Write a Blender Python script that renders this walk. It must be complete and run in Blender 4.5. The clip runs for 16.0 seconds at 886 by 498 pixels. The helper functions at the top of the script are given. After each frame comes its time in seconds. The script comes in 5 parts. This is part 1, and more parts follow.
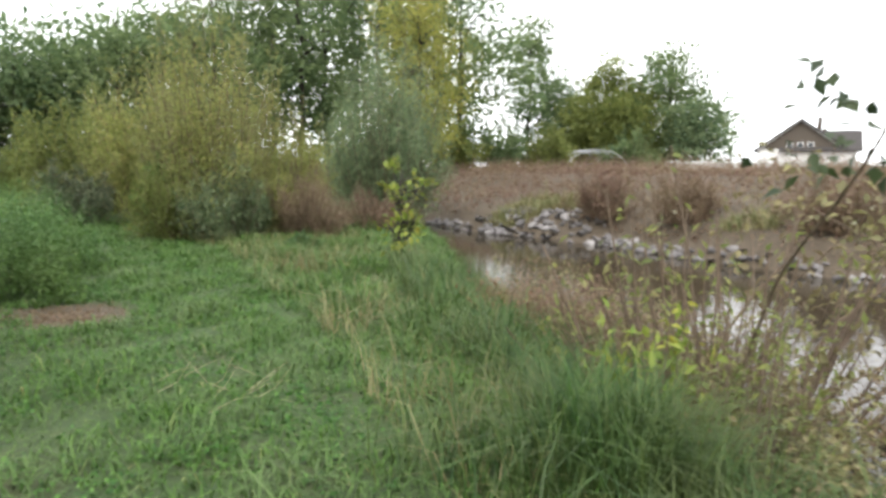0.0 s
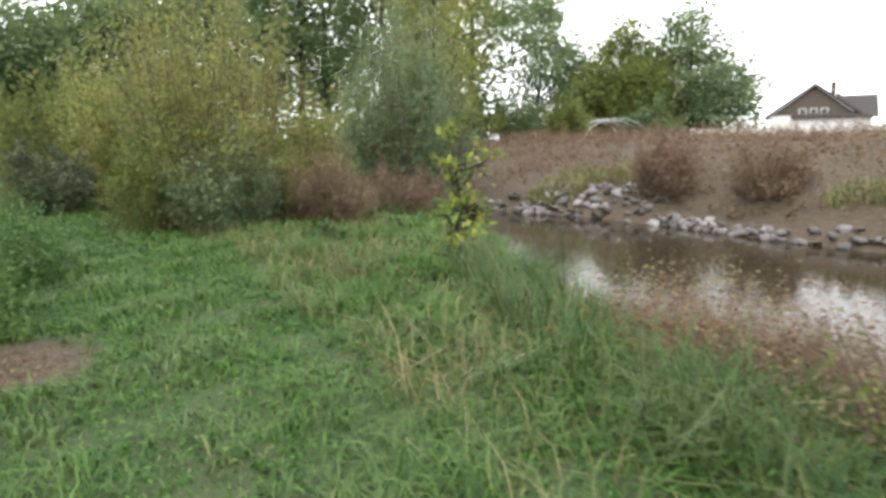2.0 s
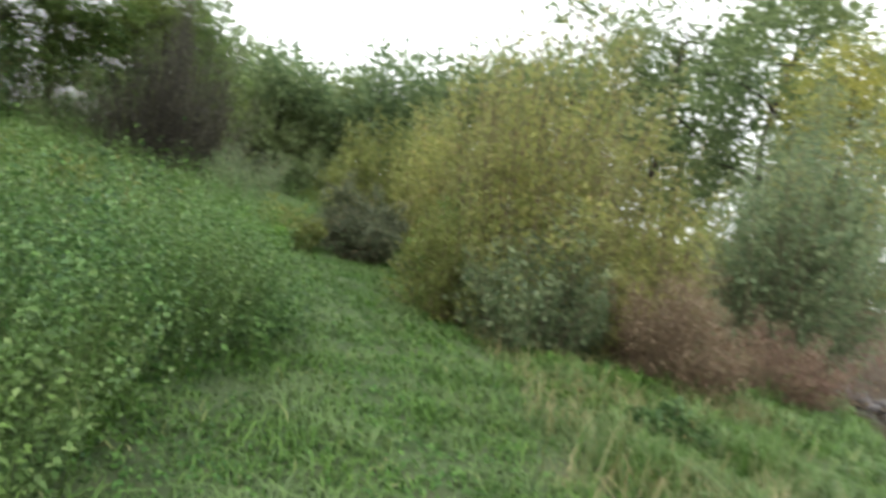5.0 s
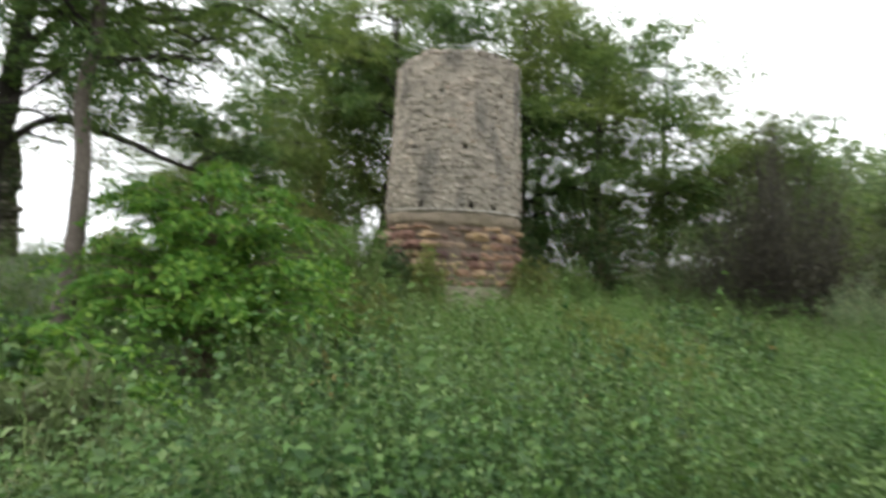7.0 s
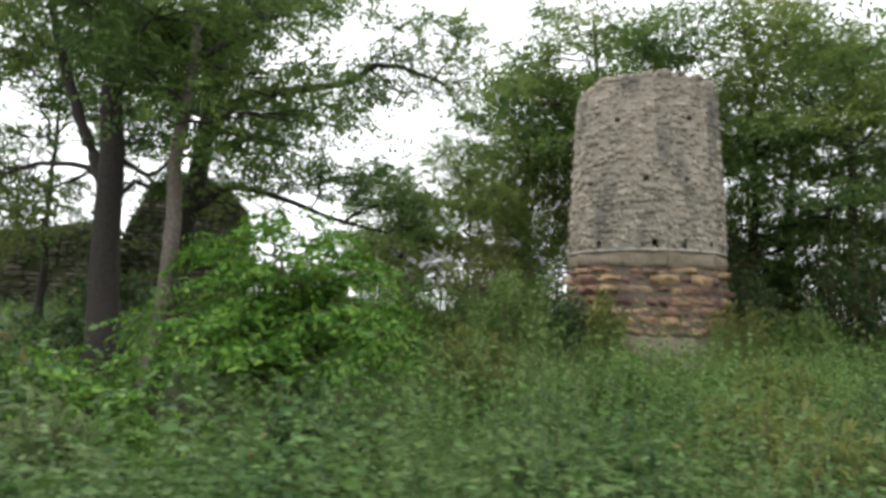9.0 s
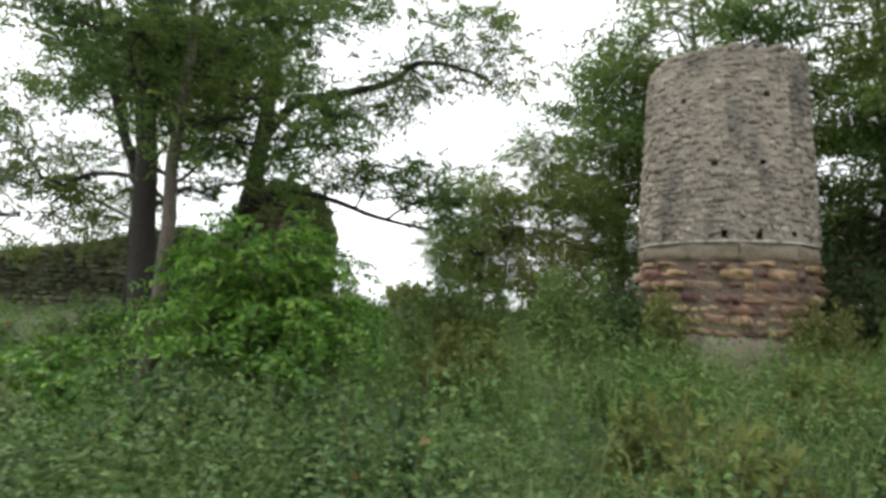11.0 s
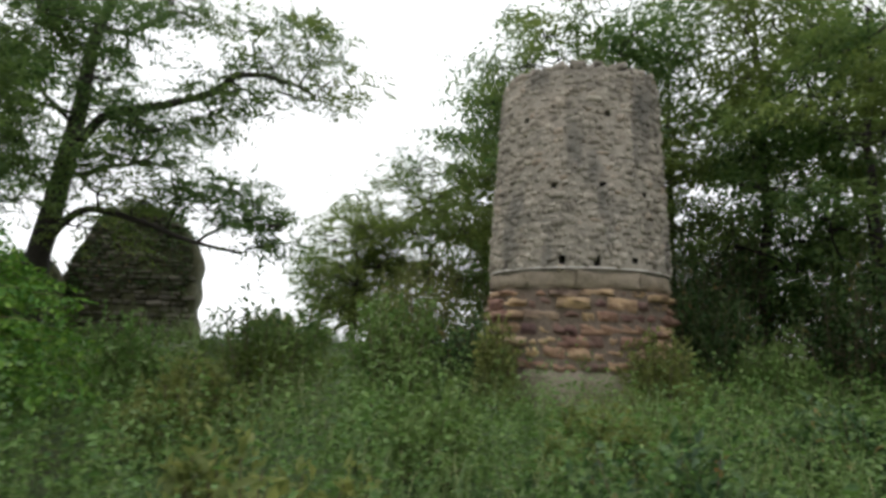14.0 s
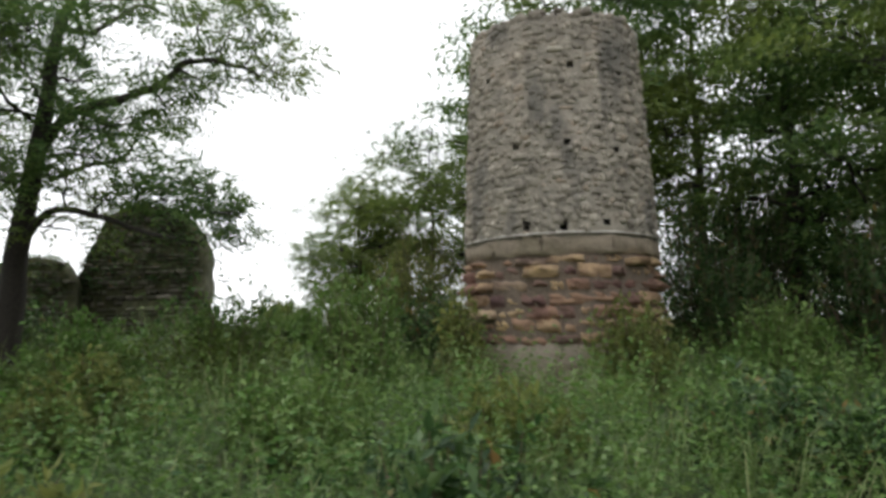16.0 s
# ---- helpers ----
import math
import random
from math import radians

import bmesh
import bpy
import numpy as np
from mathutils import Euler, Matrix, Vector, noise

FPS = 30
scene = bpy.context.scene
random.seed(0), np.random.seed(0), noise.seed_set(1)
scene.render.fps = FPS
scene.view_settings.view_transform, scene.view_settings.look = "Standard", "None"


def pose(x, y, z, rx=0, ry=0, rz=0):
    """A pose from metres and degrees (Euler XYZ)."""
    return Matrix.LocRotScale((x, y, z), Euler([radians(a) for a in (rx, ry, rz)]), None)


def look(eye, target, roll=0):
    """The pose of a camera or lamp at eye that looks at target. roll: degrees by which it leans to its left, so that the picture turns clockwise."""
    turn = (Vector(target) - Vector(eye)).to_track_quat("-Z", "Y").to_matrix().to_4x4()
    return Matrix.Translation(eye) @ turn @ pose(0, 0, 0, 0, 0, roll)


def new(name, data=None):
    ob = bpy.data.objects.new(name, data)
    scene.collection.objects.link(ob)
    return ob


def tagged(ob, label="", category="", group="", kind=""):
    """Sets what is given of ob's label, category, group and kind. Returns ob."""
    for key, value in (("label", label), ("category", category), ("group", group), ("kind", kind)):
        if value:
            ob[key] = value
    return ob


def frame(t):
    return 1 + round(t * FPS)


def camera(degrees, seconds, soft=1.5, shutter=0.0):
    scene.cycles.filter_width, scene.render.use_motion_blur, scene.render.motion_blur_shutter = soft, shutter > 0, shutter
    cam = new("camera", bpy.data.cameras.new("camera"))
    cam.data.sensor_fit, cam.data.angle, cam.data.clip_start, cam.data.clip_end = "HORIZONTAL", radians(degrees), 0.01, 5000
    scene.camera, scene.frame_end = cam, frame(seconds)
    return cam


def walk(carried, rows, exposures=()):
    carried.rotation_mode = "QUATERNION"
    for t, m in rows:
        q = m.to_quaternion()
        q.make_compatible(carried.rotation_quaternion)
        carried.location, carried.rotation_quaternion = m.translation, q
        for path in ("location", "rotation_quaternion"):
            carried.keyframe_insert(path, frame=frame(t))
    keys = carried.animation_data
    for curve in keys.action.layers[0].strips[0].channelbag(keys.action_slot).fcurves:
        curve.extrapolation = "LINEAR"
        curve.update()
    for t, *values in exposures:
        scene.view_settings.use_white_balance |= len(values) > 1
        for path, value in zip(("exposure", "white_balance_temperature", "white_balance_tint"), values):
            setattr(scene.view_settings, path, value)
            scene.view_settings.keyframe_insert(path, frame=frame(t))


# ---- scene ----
cam = camera(68.8, 16.0, soft=3.4, shutter=0.5)
# seconds, place in metres, yaw, pitch, roll in degrees
PATH = [
    (0, 0.182, 1.104, 1.500, -3.41, -7.30, 0.00),
    (0.5, 0.073, 1.636, 1.497, -4.21, -8.30, 0.10),
    (1, -0.095, 2.316, 1.460, -4.91, -8.40, -0.40),
    (1.5, -0.288, 2.976, 1.414, -4.71, -8.60, 0.00),
    (2, -0.512, 3.442, 1.420, -3.71, -9.50, 1.10),
    (2.5, -0.711, 4.012, 1.421, -1.51, -9.90, 0.40),
    (3, -0.956, 4.614, 1.435, 0.59, -10.00, -1.10),
    (3.2, -1.054, 4.855, 1.440, 1.43, -10.04, -1.70),
    (5.3, -1.584, 7.109, 1.431, 30.53, -2.90, -14.00),
    (5.5, -1.675, 7.296, 1.448, 36.40, -2.62, -12.53),
    (6, -1.902, 7.764, 1.492, 51.09, -1.93, -8.86),
    (6.5, -2.215, 8.194, 1.509, 63.69, -2.19, -4.84),
    (7, -2.476, 8.561, 1.496, 76.99, 1.87, -2.43),
    (7.5, -2.696, 8.870, 1.467, 84.74, 4.53, -2.42),
    (8, -2.908, 9.238, 1.533, 90.76, 5.40, -1.79),
    (8.5, -3.050, 9.776, 1.526, 95.69, 5.61, -1.97),
    (9, -3.161, 10.464, 1.515, 100.50, 5.50, -1.76),
    (9.5, -3.266, 11.167, 1.515, 105.18, 5.34, -1.46),
    (11.8, -4.164, 12.514, 1.499, 114.86, 5.06, -2.32),
    (12, -4.258, 12.640, 1.493, 114.17, 5.14, -2.59),
    (12.5, -4.512, 12.975, 1.489, 113.04, 5.45, -2.84),
    (13, -4.843, 13.312, 1.499, 112.06, 6.07, -2.67),
    (13.5, -5.158, 13.621, 1.503, 111.23, 7.30, -2.42),
    (14, -5.490, 13.943, 1.508, 110.71, 8.46, -1.94),
    (14.5, -5.765, 14.307, 1.505, 111.51, 8.78, -1.27),
    (15, -5.963, 14.730, 1.492, 113.28, 8.43, -0.36),
    (15.5, -6.256, 15.063, 1.495, 115.69, 7.71, 0.44),
    (16, -6.655, 15.336, 1.520, 117.77, 6.48, 1.14),
]
EXPOSURES = [(0, 0.52), (1, 0.48), (3.2, 0.48), (5.3, 0.53), (6, 0.46), (7, 0.2), (9.7, 0.12), (12, -0.12), (16, -0.3)]
walk(cam, [(t, pose(x, y, z, 90 + p, r, w)) for t, x, y, z, w, p, r in PATH], EXPOSURES)

# ---- light: an overcast afternoon ----
SUN_AZ, SUN_EL = radians(205), radians(48)
world = bpy.data.worlds.new("overcast")
scene.world = world
world.use_nodes = True
wn = world.node_tree
sky = wn.nodes.new("ShaderNodeTexSky")
sky.sky_type, sky.sun_disc = "NISHITA", False
sky.sun_elevation, sky.sun_rotation = SUN_EL, SUN_AZ
sky.dust_density, sky.air_density, sky.ozone_density = 2.0, 1.0, 1.0
grey = wn.nodes.new("ShaderNodeHueSaturation")
grey.inputs["Saturation"].default_value = 0.22
wn.links.new(sky.outputs[0], grey.inputs["Color"])
cloud = wn.nodes.new("ShaderNodeMix")  # a closed, even cloud cover over the sky
cloud.data_type = "RGBA"
cloud.inputs["Factor"].default_value = 0.85
cloud.inputs["B"].default_value = (14.0, 14.2, 14.6, 1)
wn.links.new(grey.outputs[0], cloud.inputs["A"])
wn.links.new(cloud.outputs["Result"], wn.nodes["Background"].inputs["Color"])
wn.nodes["Background"].inputs["Strength"].default_value = 0.15
sun = new("sun", bpy.data.lights.new("sun", "SUN"))
sun.data.energy, sun.data.angle, sun.data.color = 1.5, radians(25), (1.0, 0.96, 0.9)
sun.matrix_world = look((math.sin(SUN_AZ) * math.cos(SUN_EL) * 50, math.cos(SUN_AZ) * math.cos(SUN_EL) * 50, math.sin(SUN_EL) * 50), (0, 0, 0))
scene.view_settings.exposure = 0.0


# ---- materials ----
def nodes_of(name):
    m = bpy.data.materials.new(name)
    m.use_nodes = True
    return m, m.node_tree, m.node_tree.nodes["Principled BSDF"]


def ramp(nt, fac, stops):
    r = nt.nodes.new("ShaderNodeValToRGB")
    while len(r.color_ramp.elements) < len(stops):
        r.color_ramp.elements.new(0.5)
    for e, (pos, c) in zip(r.color_ramp.elements, stops):
        e.position, e.color = pos, (*c, 1)
    nt.links.new(fac, r.inputs["Fac"])
    return r.outputs["Color"]


def noise_tex(nt, scale, detail=5, rough=0.6, coord=None):
    n = nt.nodes.new("ShaderNodeTexNoise")
    n.inputs["Scale"].default_value, n.inputs["Detail"].default_value, n.inputs["Roughness"].default_value = scale, detail, rough
    if coord:
        nt.links.new(coord, n.inputs["Vector"])
    return n.outputs["Fac"]


def mixed(nt, fac, a, b, blend="MIX"):
    m = nt.nodes.new("ShaderNodeMix")
    m.data_type, m.blend_type = "RGBA", blend
    for socket, value in ((m.inputs["Factor"], fac), (m.inputs["A"], a), (m.inputs["B"], b)):
        if isinstance(value, (int, float)):
            socket.default_value = value
        elif isinstance(value, tuple):
            socket.default_value = (*value, 1)
        else:
            nt.links.new(value, socket)
    return m.outputs["Result"]


def bump(nt, bsdf, height, strength, distance):
    b = nt.nodes.new("ShaderNodeBump")
    b.inputs["Strength"].default_value, b.inputs["Distance"].default_value = strength, distance
    nt.links.new(height, b.inputs["Height"])
    nt.links.new(b.outputs[0], bsdf.inputs["Normal"])


def leaf_material(name, stops, patch=None, gloss=0.5, through_light=0.35):
    """Leaves: each one takes its own shade; patch colours whole clumps."""
    m, nt, b = nodes_of(name)
    geo = nt.nodes.new("ShaderNodeNewGeometry")
    col = ramp(nt, geo.outputs["Random Per Island"], stops)
    place = geo.outputs["Position"]
    if patch:
        n = noise_tex(nt, patch[0], 2, 0.5, place)
        f = ramp(nt, n, ((0.42, (0, 0, 0)), (0.62, (1, 1, 1))))
        col = mixed(nt, f, col, mixed(nt, patch[2], col, patch[1]))
    nt.links.new(col, b.inputs["Base Color"])
    b.inputs["Roughness"].default_value = gloss
    b.inputs["Specular IOR Level"].default_value = 0.3
    t = nt.nodes.new("ShaderNodeBsdfTranslucent")
    nt.links.new(col, t.inputs["Color"])
    mix = nt.nodes.new("ShaderNodeMixShader")
    mix.inputs[0].default_value = through_light
    nt.links.new(b.outputs[0], mix.inputs[1])
    nt.links.new(t.outputs[0], mix.inputs[2])
    nt.links.new(mix.outputs[0], nt.nodes["Material Output"].inputs["Surface"])
    return m


def stone_material(name, stops, grain=14.0, stain=(0.1, 0.09, 0.08), stain_amount=0.5, per="object", streak=1.0):
    m, nt, b = nodes_of(name)
    if per == "object":
        rnd = nt.nodes.new("ShaderNodeObjectInfo").outputs["Random"]
    else:
        rnd = nt.nodes.new("ShaderNodeNewGeometry").outputs["Random Per Island"]
    place = nt.nodes.new("ShaderNodeNewGeometry").outputs["Position"]
    col = ramp(nt, rnd, stops)
    n1 = noise_tex(nt, grain, 6, 0.7, place)
    col = mixed(nt, 0.42, col, ramp(nt, n1, ((0.3, (0.35, 0.33, 0.3)), (0.7, (1.1, 1.05, 1.0)))), "MULTIPLY")
    run = nt.nodes.new("ShaderNodeVectorMath")
    run.operation = "MULTIPLY"
    nt.links.new(place, run.inputs[0])
    run.inputs[1].default_value = (1, 1, streak)
    n2 = noise_tex(nt, 1.1 + 0.9 * (streak < 1), 4, 0.6, run.outputs[0])
    f = ramp(nt, n2, ((0.5, (0, 0, 0)), (0.68, (stain_amount,) * 3)))
    col = mixed(nt, f, col, stain)
    nt.links.new(col, b.inputs["Base Color"])
    b.inputs["Roughness"].default_value = 0.92
    b.inputs["Specular IOR Level"].default_value = 0.2
    bump(nt, b, n1, 0.7, 0.02)
    return m


def plain_material(name, dark, light, scale=20.0, roughness=0.85, metal=0.0):
    m, nt, b = nodes_of(name)
    place = nt.nodes.new("ShaderNodeNewGeometry").outputs["Position"]
    n = noise_tex(nt, scale, 6, 0.65, place)
    nt.links.new(ramp(nt, n, ((0.3, dark), (0.7, light))), b.inputs["Base Color"])
    b.inputs["Roughness"].default_value, b.inputs["Metallic"].default_value = roughness, metal
    bump(nt, b, n, 0.5, 0.01)
    return m


LEAF = {
    "grass": leaf_material("grass_blades", ((0, (0.024, 0.064, 0.011)), (0.55, (0.07, 0.155, 0.021)), (0.96, (0.12, 0.22, 0.042)), (1, (0.28, 0.28, 0.12))), (1.7, (0.125, 0.18, 0.07), 0.6)),
    "shore": leaf_material("shore_grass", ((0, (0.022, 0.06, 0.016)), (0.6, (0.055, 0.125, 0.026)), (1, (0.12, 0.17, 0.05))), (1.2, (0.14, 0.14, 0.06), 0.4)),
    "herb": leaf_material("lawn_herb_leaves", ((0, (0.024, 0.075, 0.016)), (0.6, (0.065, 0.17, 0.03)), (1, (0.14, 0.27, 0.06)))),
    "dry": leaf_material("dry_grass", ((0, (0.1, 0.14, 0.04)), (0.5, (0.17, 0.19, 0.07)), (1, (0.36, 0.31, 0.17))), (1.3, (0.2, 0.14, 0.07), 0.5)),
    "seed_grass": leaf_material("seeding_grass", ((0, (0.08, 0.14, 0.04)), (0.6, (0.14, 0.2, 0.06)), (1, (0.27, 0.28, 0.13)))),
    # near-black tone paints these hanging leaves as a shaded silhouette
    "shade": leaf_material("shaded_hanging_leaves", ((0, (0.02, 0.035, 0.014)), (1, (0.05, 0.07, 0.025))), through_light=0.2),
    "straw": leaf_material("pale_straw", ((0, (0.3, 0.27, 0.15)), (1, (0.55, 0.5, 0.34)))),
    "nettle": leaf_material("nettle_leaves", ((0, (0.065, 0.14, 0.03)), (0.5, (0.115, 0.22, 0.047)), (0.94, (0.155, 0.265, 0.062)), (1, (0.23, 0.29, 0.1))), (0.75, (0.18, 0.25, 0.075), 0.6)),
    "young_nettle": leaf_material("young_nettle_leaves", ((0, (0.025, 0.075, 0.018)), (0.5, (0.09, 0.19, 0.042)), (0.94, (0.13, 0.24, 0.055)), (1, (0.2, 0.27, 0.09))), (0.9, (0.15, 0.215, 0.055), 0.5)),
    "dark_nettle": leaf_material("dark_nettle_leaves", ((0, (0.018, 0.055, 0.016)), (0.5, (0.066, 0.145, 0.038)), (0.86, (0.115, 0.21, 0.06)), (1, (0.19, 0.27, 0.1))), (0.8, (0.16, 0.22, 0.06), 0.4)),
    "reedy": leaf_material("olive_brown_stems", ((0, (0.09, 0.085, 0.04)), (0.5, (0.17, 0.165, 0.07)), (1, (0.26, 0.24, 0.1))), (0.9, (0.2, 0.14, 0.08), 0.6)),
    "willow": leaf_material("willow_leaves", ((0, (0.15, 0.19, 0.052)), (0.5, (0.28, 0.31, 0.095)), (0.88, (0.4, 0.395, 0.12)), (1, (0.36, 0.27, 0.13))), (0.7, (0.25, 0.26, 0.12), 0.55), through_light=0.55),
    "grey_willow": leaf_material("grey_willow_leaves", ((0, (0.103, 0.161, 0.0862)), (0.6, (0.196, 0.265, 0.138)), (1, (0.299, 0.356, 0.184))), through_light=0.55),
    "glossy": leaf_material("glossy_leaves", ((0, (0.06, 0.1, 0.045)), (0.6, (0.135, 0.185, 0.085)), (1, (0.23, 0.27, 0.14))), None, 0.35),
    "birch": leaf_material("birch_leaves", ((0, (0.18, 0.22, 0.05)), (0.5, (0.31, 0.32, 0.08)), (1, (0.45, 0.4, 0.1))), through_light=0.55),
    "robinia": leaf_material("robinia_leaves", ((0, (0.045, 0.1, 0.03)), (0.6, (0.1, 0.175, 0.045)), (1, (0.165, 0.24, 0.07))), (0.35, (0.2, 0.24, 0.05), 0.6), 0.5, 0.5),
    "bright": leaf_material("bright_leaves", ((0, (0.045, 0.13, 0.02)), (0.6, (0.12, 0.27, 0.035)), (1, (0.24, 0.38, 0.06)))),
    "forest": leaf_material("forest_leaves", ((0, (0.084, 0.14, 0.0672)), (0.6, (0.157, 0.224, 0.101)), (1, (0.224, 0.297, 0.134))), (0.12, (0.202, 0.235, 0.0896), 0.5), 0.5, 0.58),
    "olive": leaf_material("olive_leaves", ((0, (0.12, 0.155, 0.045)), (0.6, (0.2, 0.235, 0.07)), (1, (0.28, 0.3, 0.09))), through_light=0.55),
    "brown": leaf_material("brown_twigs", ((0, (0.04, 0.038, 0.028)), (0.6, (0.082, 0.078, 0.055)), (1, (0.13, 0.135, 0.075)))),
    "russet": leaf_material("russet_stems", ((0, (0.1, 0.05, 0.04)), (0.5, (0.19, 0.115, 0.083)), (0.85, (0.26, 0.185, 0.125)), (1, (0.18, 0.18, 0.08))), (0.45, (0.19, 0.15, 0.085), 0.6)),
    "red": leaf_material("red_leaves", ((0, (0.14, 0.055, 0.03)), (1, (0.26, 0.12, 0.06)))),
    "sapling": leaf_material("sapling_leaves", ((0, (0.12, 0.19, 0.03)), (0.6, (0.23, 0.28, 0.05)), (1, (0.36, 0.34, 0.06)))),
    # dark bramble leaf, also used where shade is painted into the undergrowth
    "bramble_and_shaded": leaf_material("bramble_and_shaded_leaves", ((0, (0.025, 0.06, 0.02)), (0.6, (0.06, 0.12, 0.035)), (0.95, (0.12, 0.19, 0.06)), (1, (0.28, 0.16, 0.06)))),
    "bramble": leaf_material("bramble_leaves", ((0, (0.05, 0.065, 0.04)), (0.6, (0.105, 0.135, 0.07)), (0.9, (0.2, 0.22, 0.13)), (1, (0.2, 0.15, 0.08)))),
}
PALE_BARK = plain_material("pale_robinia_bark", (0.06, 0.05, 0.04), (0.17, 0.14, 0.115), 26)
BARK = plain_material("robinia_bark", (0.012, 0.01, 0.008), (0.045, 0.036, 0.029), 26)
TWIG = plain_material("grey_brown_twigs", (0.07, 0.05, 0.035), (0.18, 0.13, 0.085), 40)
WATER, nt, b = nodes_of("pond_water")
b.inputs["Base Color"].default_value = (0.035, 0.028, 0.018, 1)
b.inputs["Roughness"].default_value = 0.04
b.inputs["IOR"].default_value = 1.333
bump(nt, b, noise_tex(nt, 5.0, 3, 0.5, nt.nodes.new("ShaderNodeNewGeometry").outputs["Position"]), 0.12, 0.03)
GROUND, nt, b = nodes_of("earth_and_moss")
gp = nt.nodes.new("ShaderNodeNewGeometry").outputs["Position"]
moss = ramp(nt, noise_tex(nt, 9.0, 8, 0.7, gp), ((0.3, (0.022, 0.042, 0.012)), (0.55, (0.045, 0.075, 0.02)), (0.8, (0.085, 0.095, 0.04))))
earth = ramp(nt, noise_tex(nt, 9.0, 8, 0.7, gp), ((0.3, (0.05, 0.037, 0.023)), (0.55, (0.085, 0.064, 0.042)), (0.8, (0.14, 0.105, 0.07))))
far_off = nt.nodes.new("ShaderNodeVectorMath")
far_off.operation = "DISTANCE"
nt.links.new(gp, far_off.inputs[0])
far_off.inputs[1].default_value = (-3.2, 7.6, 0.05)
axes = nt.nodes.new("ShaderNodeSeparateXYZ")
nt.links.new(gp, axes.inputs[0])
spot = ramp(nt, far_off.outputs["Value"], ((0.45, (1, 1, 1)), (0.8, (0, 0, 0))))
east = ramp(nt, axes.outputs[0], ((0.3, (0, 0, 0)), (1.0, (1, 1, 1))))
gc = mixed(nt, mixed(nt, spot, mixed(nt, east, mixed(nt, 0.5, ramp(nt, noise_tex(nt, 0.9, 3, 0.5, gp), ((0.5, (0, 0, 0)), (0.7, (1, 1, 1)))), (0, 0, 0)), (1, 1, 1)), (1, 1, 1)), moss, earth)
nt.links.new(gc, b.inputs["Base Color"])
b.inputs["Roughness"].default_value = 0.95
bump(nt, b, noise_tex(nt, 25.0, 6, 0.7, gp), 0.8, 0.03)


# ---- mesh helpers ----
def grid_mesh(name, verts, faces, smooth=False):
    """A mesh from arrays of places and of triangles or quads."""
    me = bpy.data.meshes.new(name)
    verts, faces = np.asarray(verts, np.float32), np.asarray(faces, np.int32)
    k = faces.shape[1]
    me.vertices.add(len(verts))
    me.vertices.foreach_set("co", verts.ravel())
    me.loops.add(faces.size)
    me.loops.foreach_set("vertex_index", faces.ravel())
    me.polygons.add(len(faces))
    me.polygons.foreach_set("loop_start", np.arange(0, faces.size, k, dtype=np.int32))
    if smooth:
        me.polygons.foreach_set("use_smooth", np.ones(len(faces), bool))
    me.update(calc_edges=True)
    return me


def mesh_part(name, verts, faces, material, parent=None, label="", smooth=False):
    ob = new(name, grid_mesh(name, verts, faces, smooth))
    ob.data.materials.append(material)
    ob.parent = parent
    if label:
        tagged(ob, label)
    return ob


def part(name, bm, material, parent=None, label="", smooth=False):
    me = bpy.data.meshes.new(name)
    bm.to_mesh(me)
    bm.free()
    for p in me.polygons:
        p.use_smooth = smooth
    ob = new(name, me)
    me.materials.append(material)
    ob.parent = parent
    if label:
        tagged(ob, label)
    return ob


def thing(name, place, label, category, group="", kind=""):
    e = new(name)
    e.empty_display_size = 0.2
    e.location = place
    return tagged(e, label, category, group, kind)


def unit(v):
    return v / np.maximum(np.linalg.norm(v, axis=-1, keepdims=True), 1e-9)


def leaves(pos, axis, length, width, rng, fold=0.18):
    """Folded two-triangle leaves at pos, pointing along axis."""
    n = len(pos)
    length, width = np.broadcast_to(length, n)[:, None], np.broadcast_to(width, n)[:, None]
    axis = unit(axis)
    side = unit(np.cross(axis, rng.normal(size=(n, 3)) * 0.6 + np.array([0, 0, 1.0])))
    up = np.cross(side, axis)
    a = pos
    mid = pos + axis * length * 0.45
    v = np.stack([a, mid + side * width * 0.5 + up * width * fold, pos + axis * length - up * length * 0.12, mid - side * width * 0.5 + up * width * fold], 1).reshape(-1, 3)
    i = np.arange(n)[:, None] * 4
    f = np.concatenate([i + [0, 1, 2], i + [0, 2, 3]], 1).reshape(-1, 3)
    return v, f


def sprays(pos, axis, length, rng, pairs=5, leaflet=(0.05, 0.022)):
    """Pinnate leaves: pairs of leaflets along a drooping midrib."""
    n = len(pos)
    axis = unit(axis)
    side = unit(np.cross(axis, rng.normal(size=(n, 3)) * 0.5 + np.array([0, 0, 1.0])))
    length = np.broadcast_to(length, n)
    P, A = [], []
    for k in range(pairs):
        u = (k + 0.8) / pairs
        droop = np.array([0, 0, -1.0]) * (0.25 * u * u)
        c = pos + (axis * u + droop) * length[:, None]
        for s in (1, -1):
            P.append(c)
            A.append(axis * 0.45 + side * s + np.array([0, 0, -0.25]) + rng.normal(size=(n, 3)) * 0.15)
    P, A = np.concatenate(P), np.concatenate(A)
    k = len(P)
    return leaves(P, A, leaflet[0] * rng.uniform(0.7, 1.3, k), leaflet[1] * rng.uniform(0.8, 1.3, k), rng)


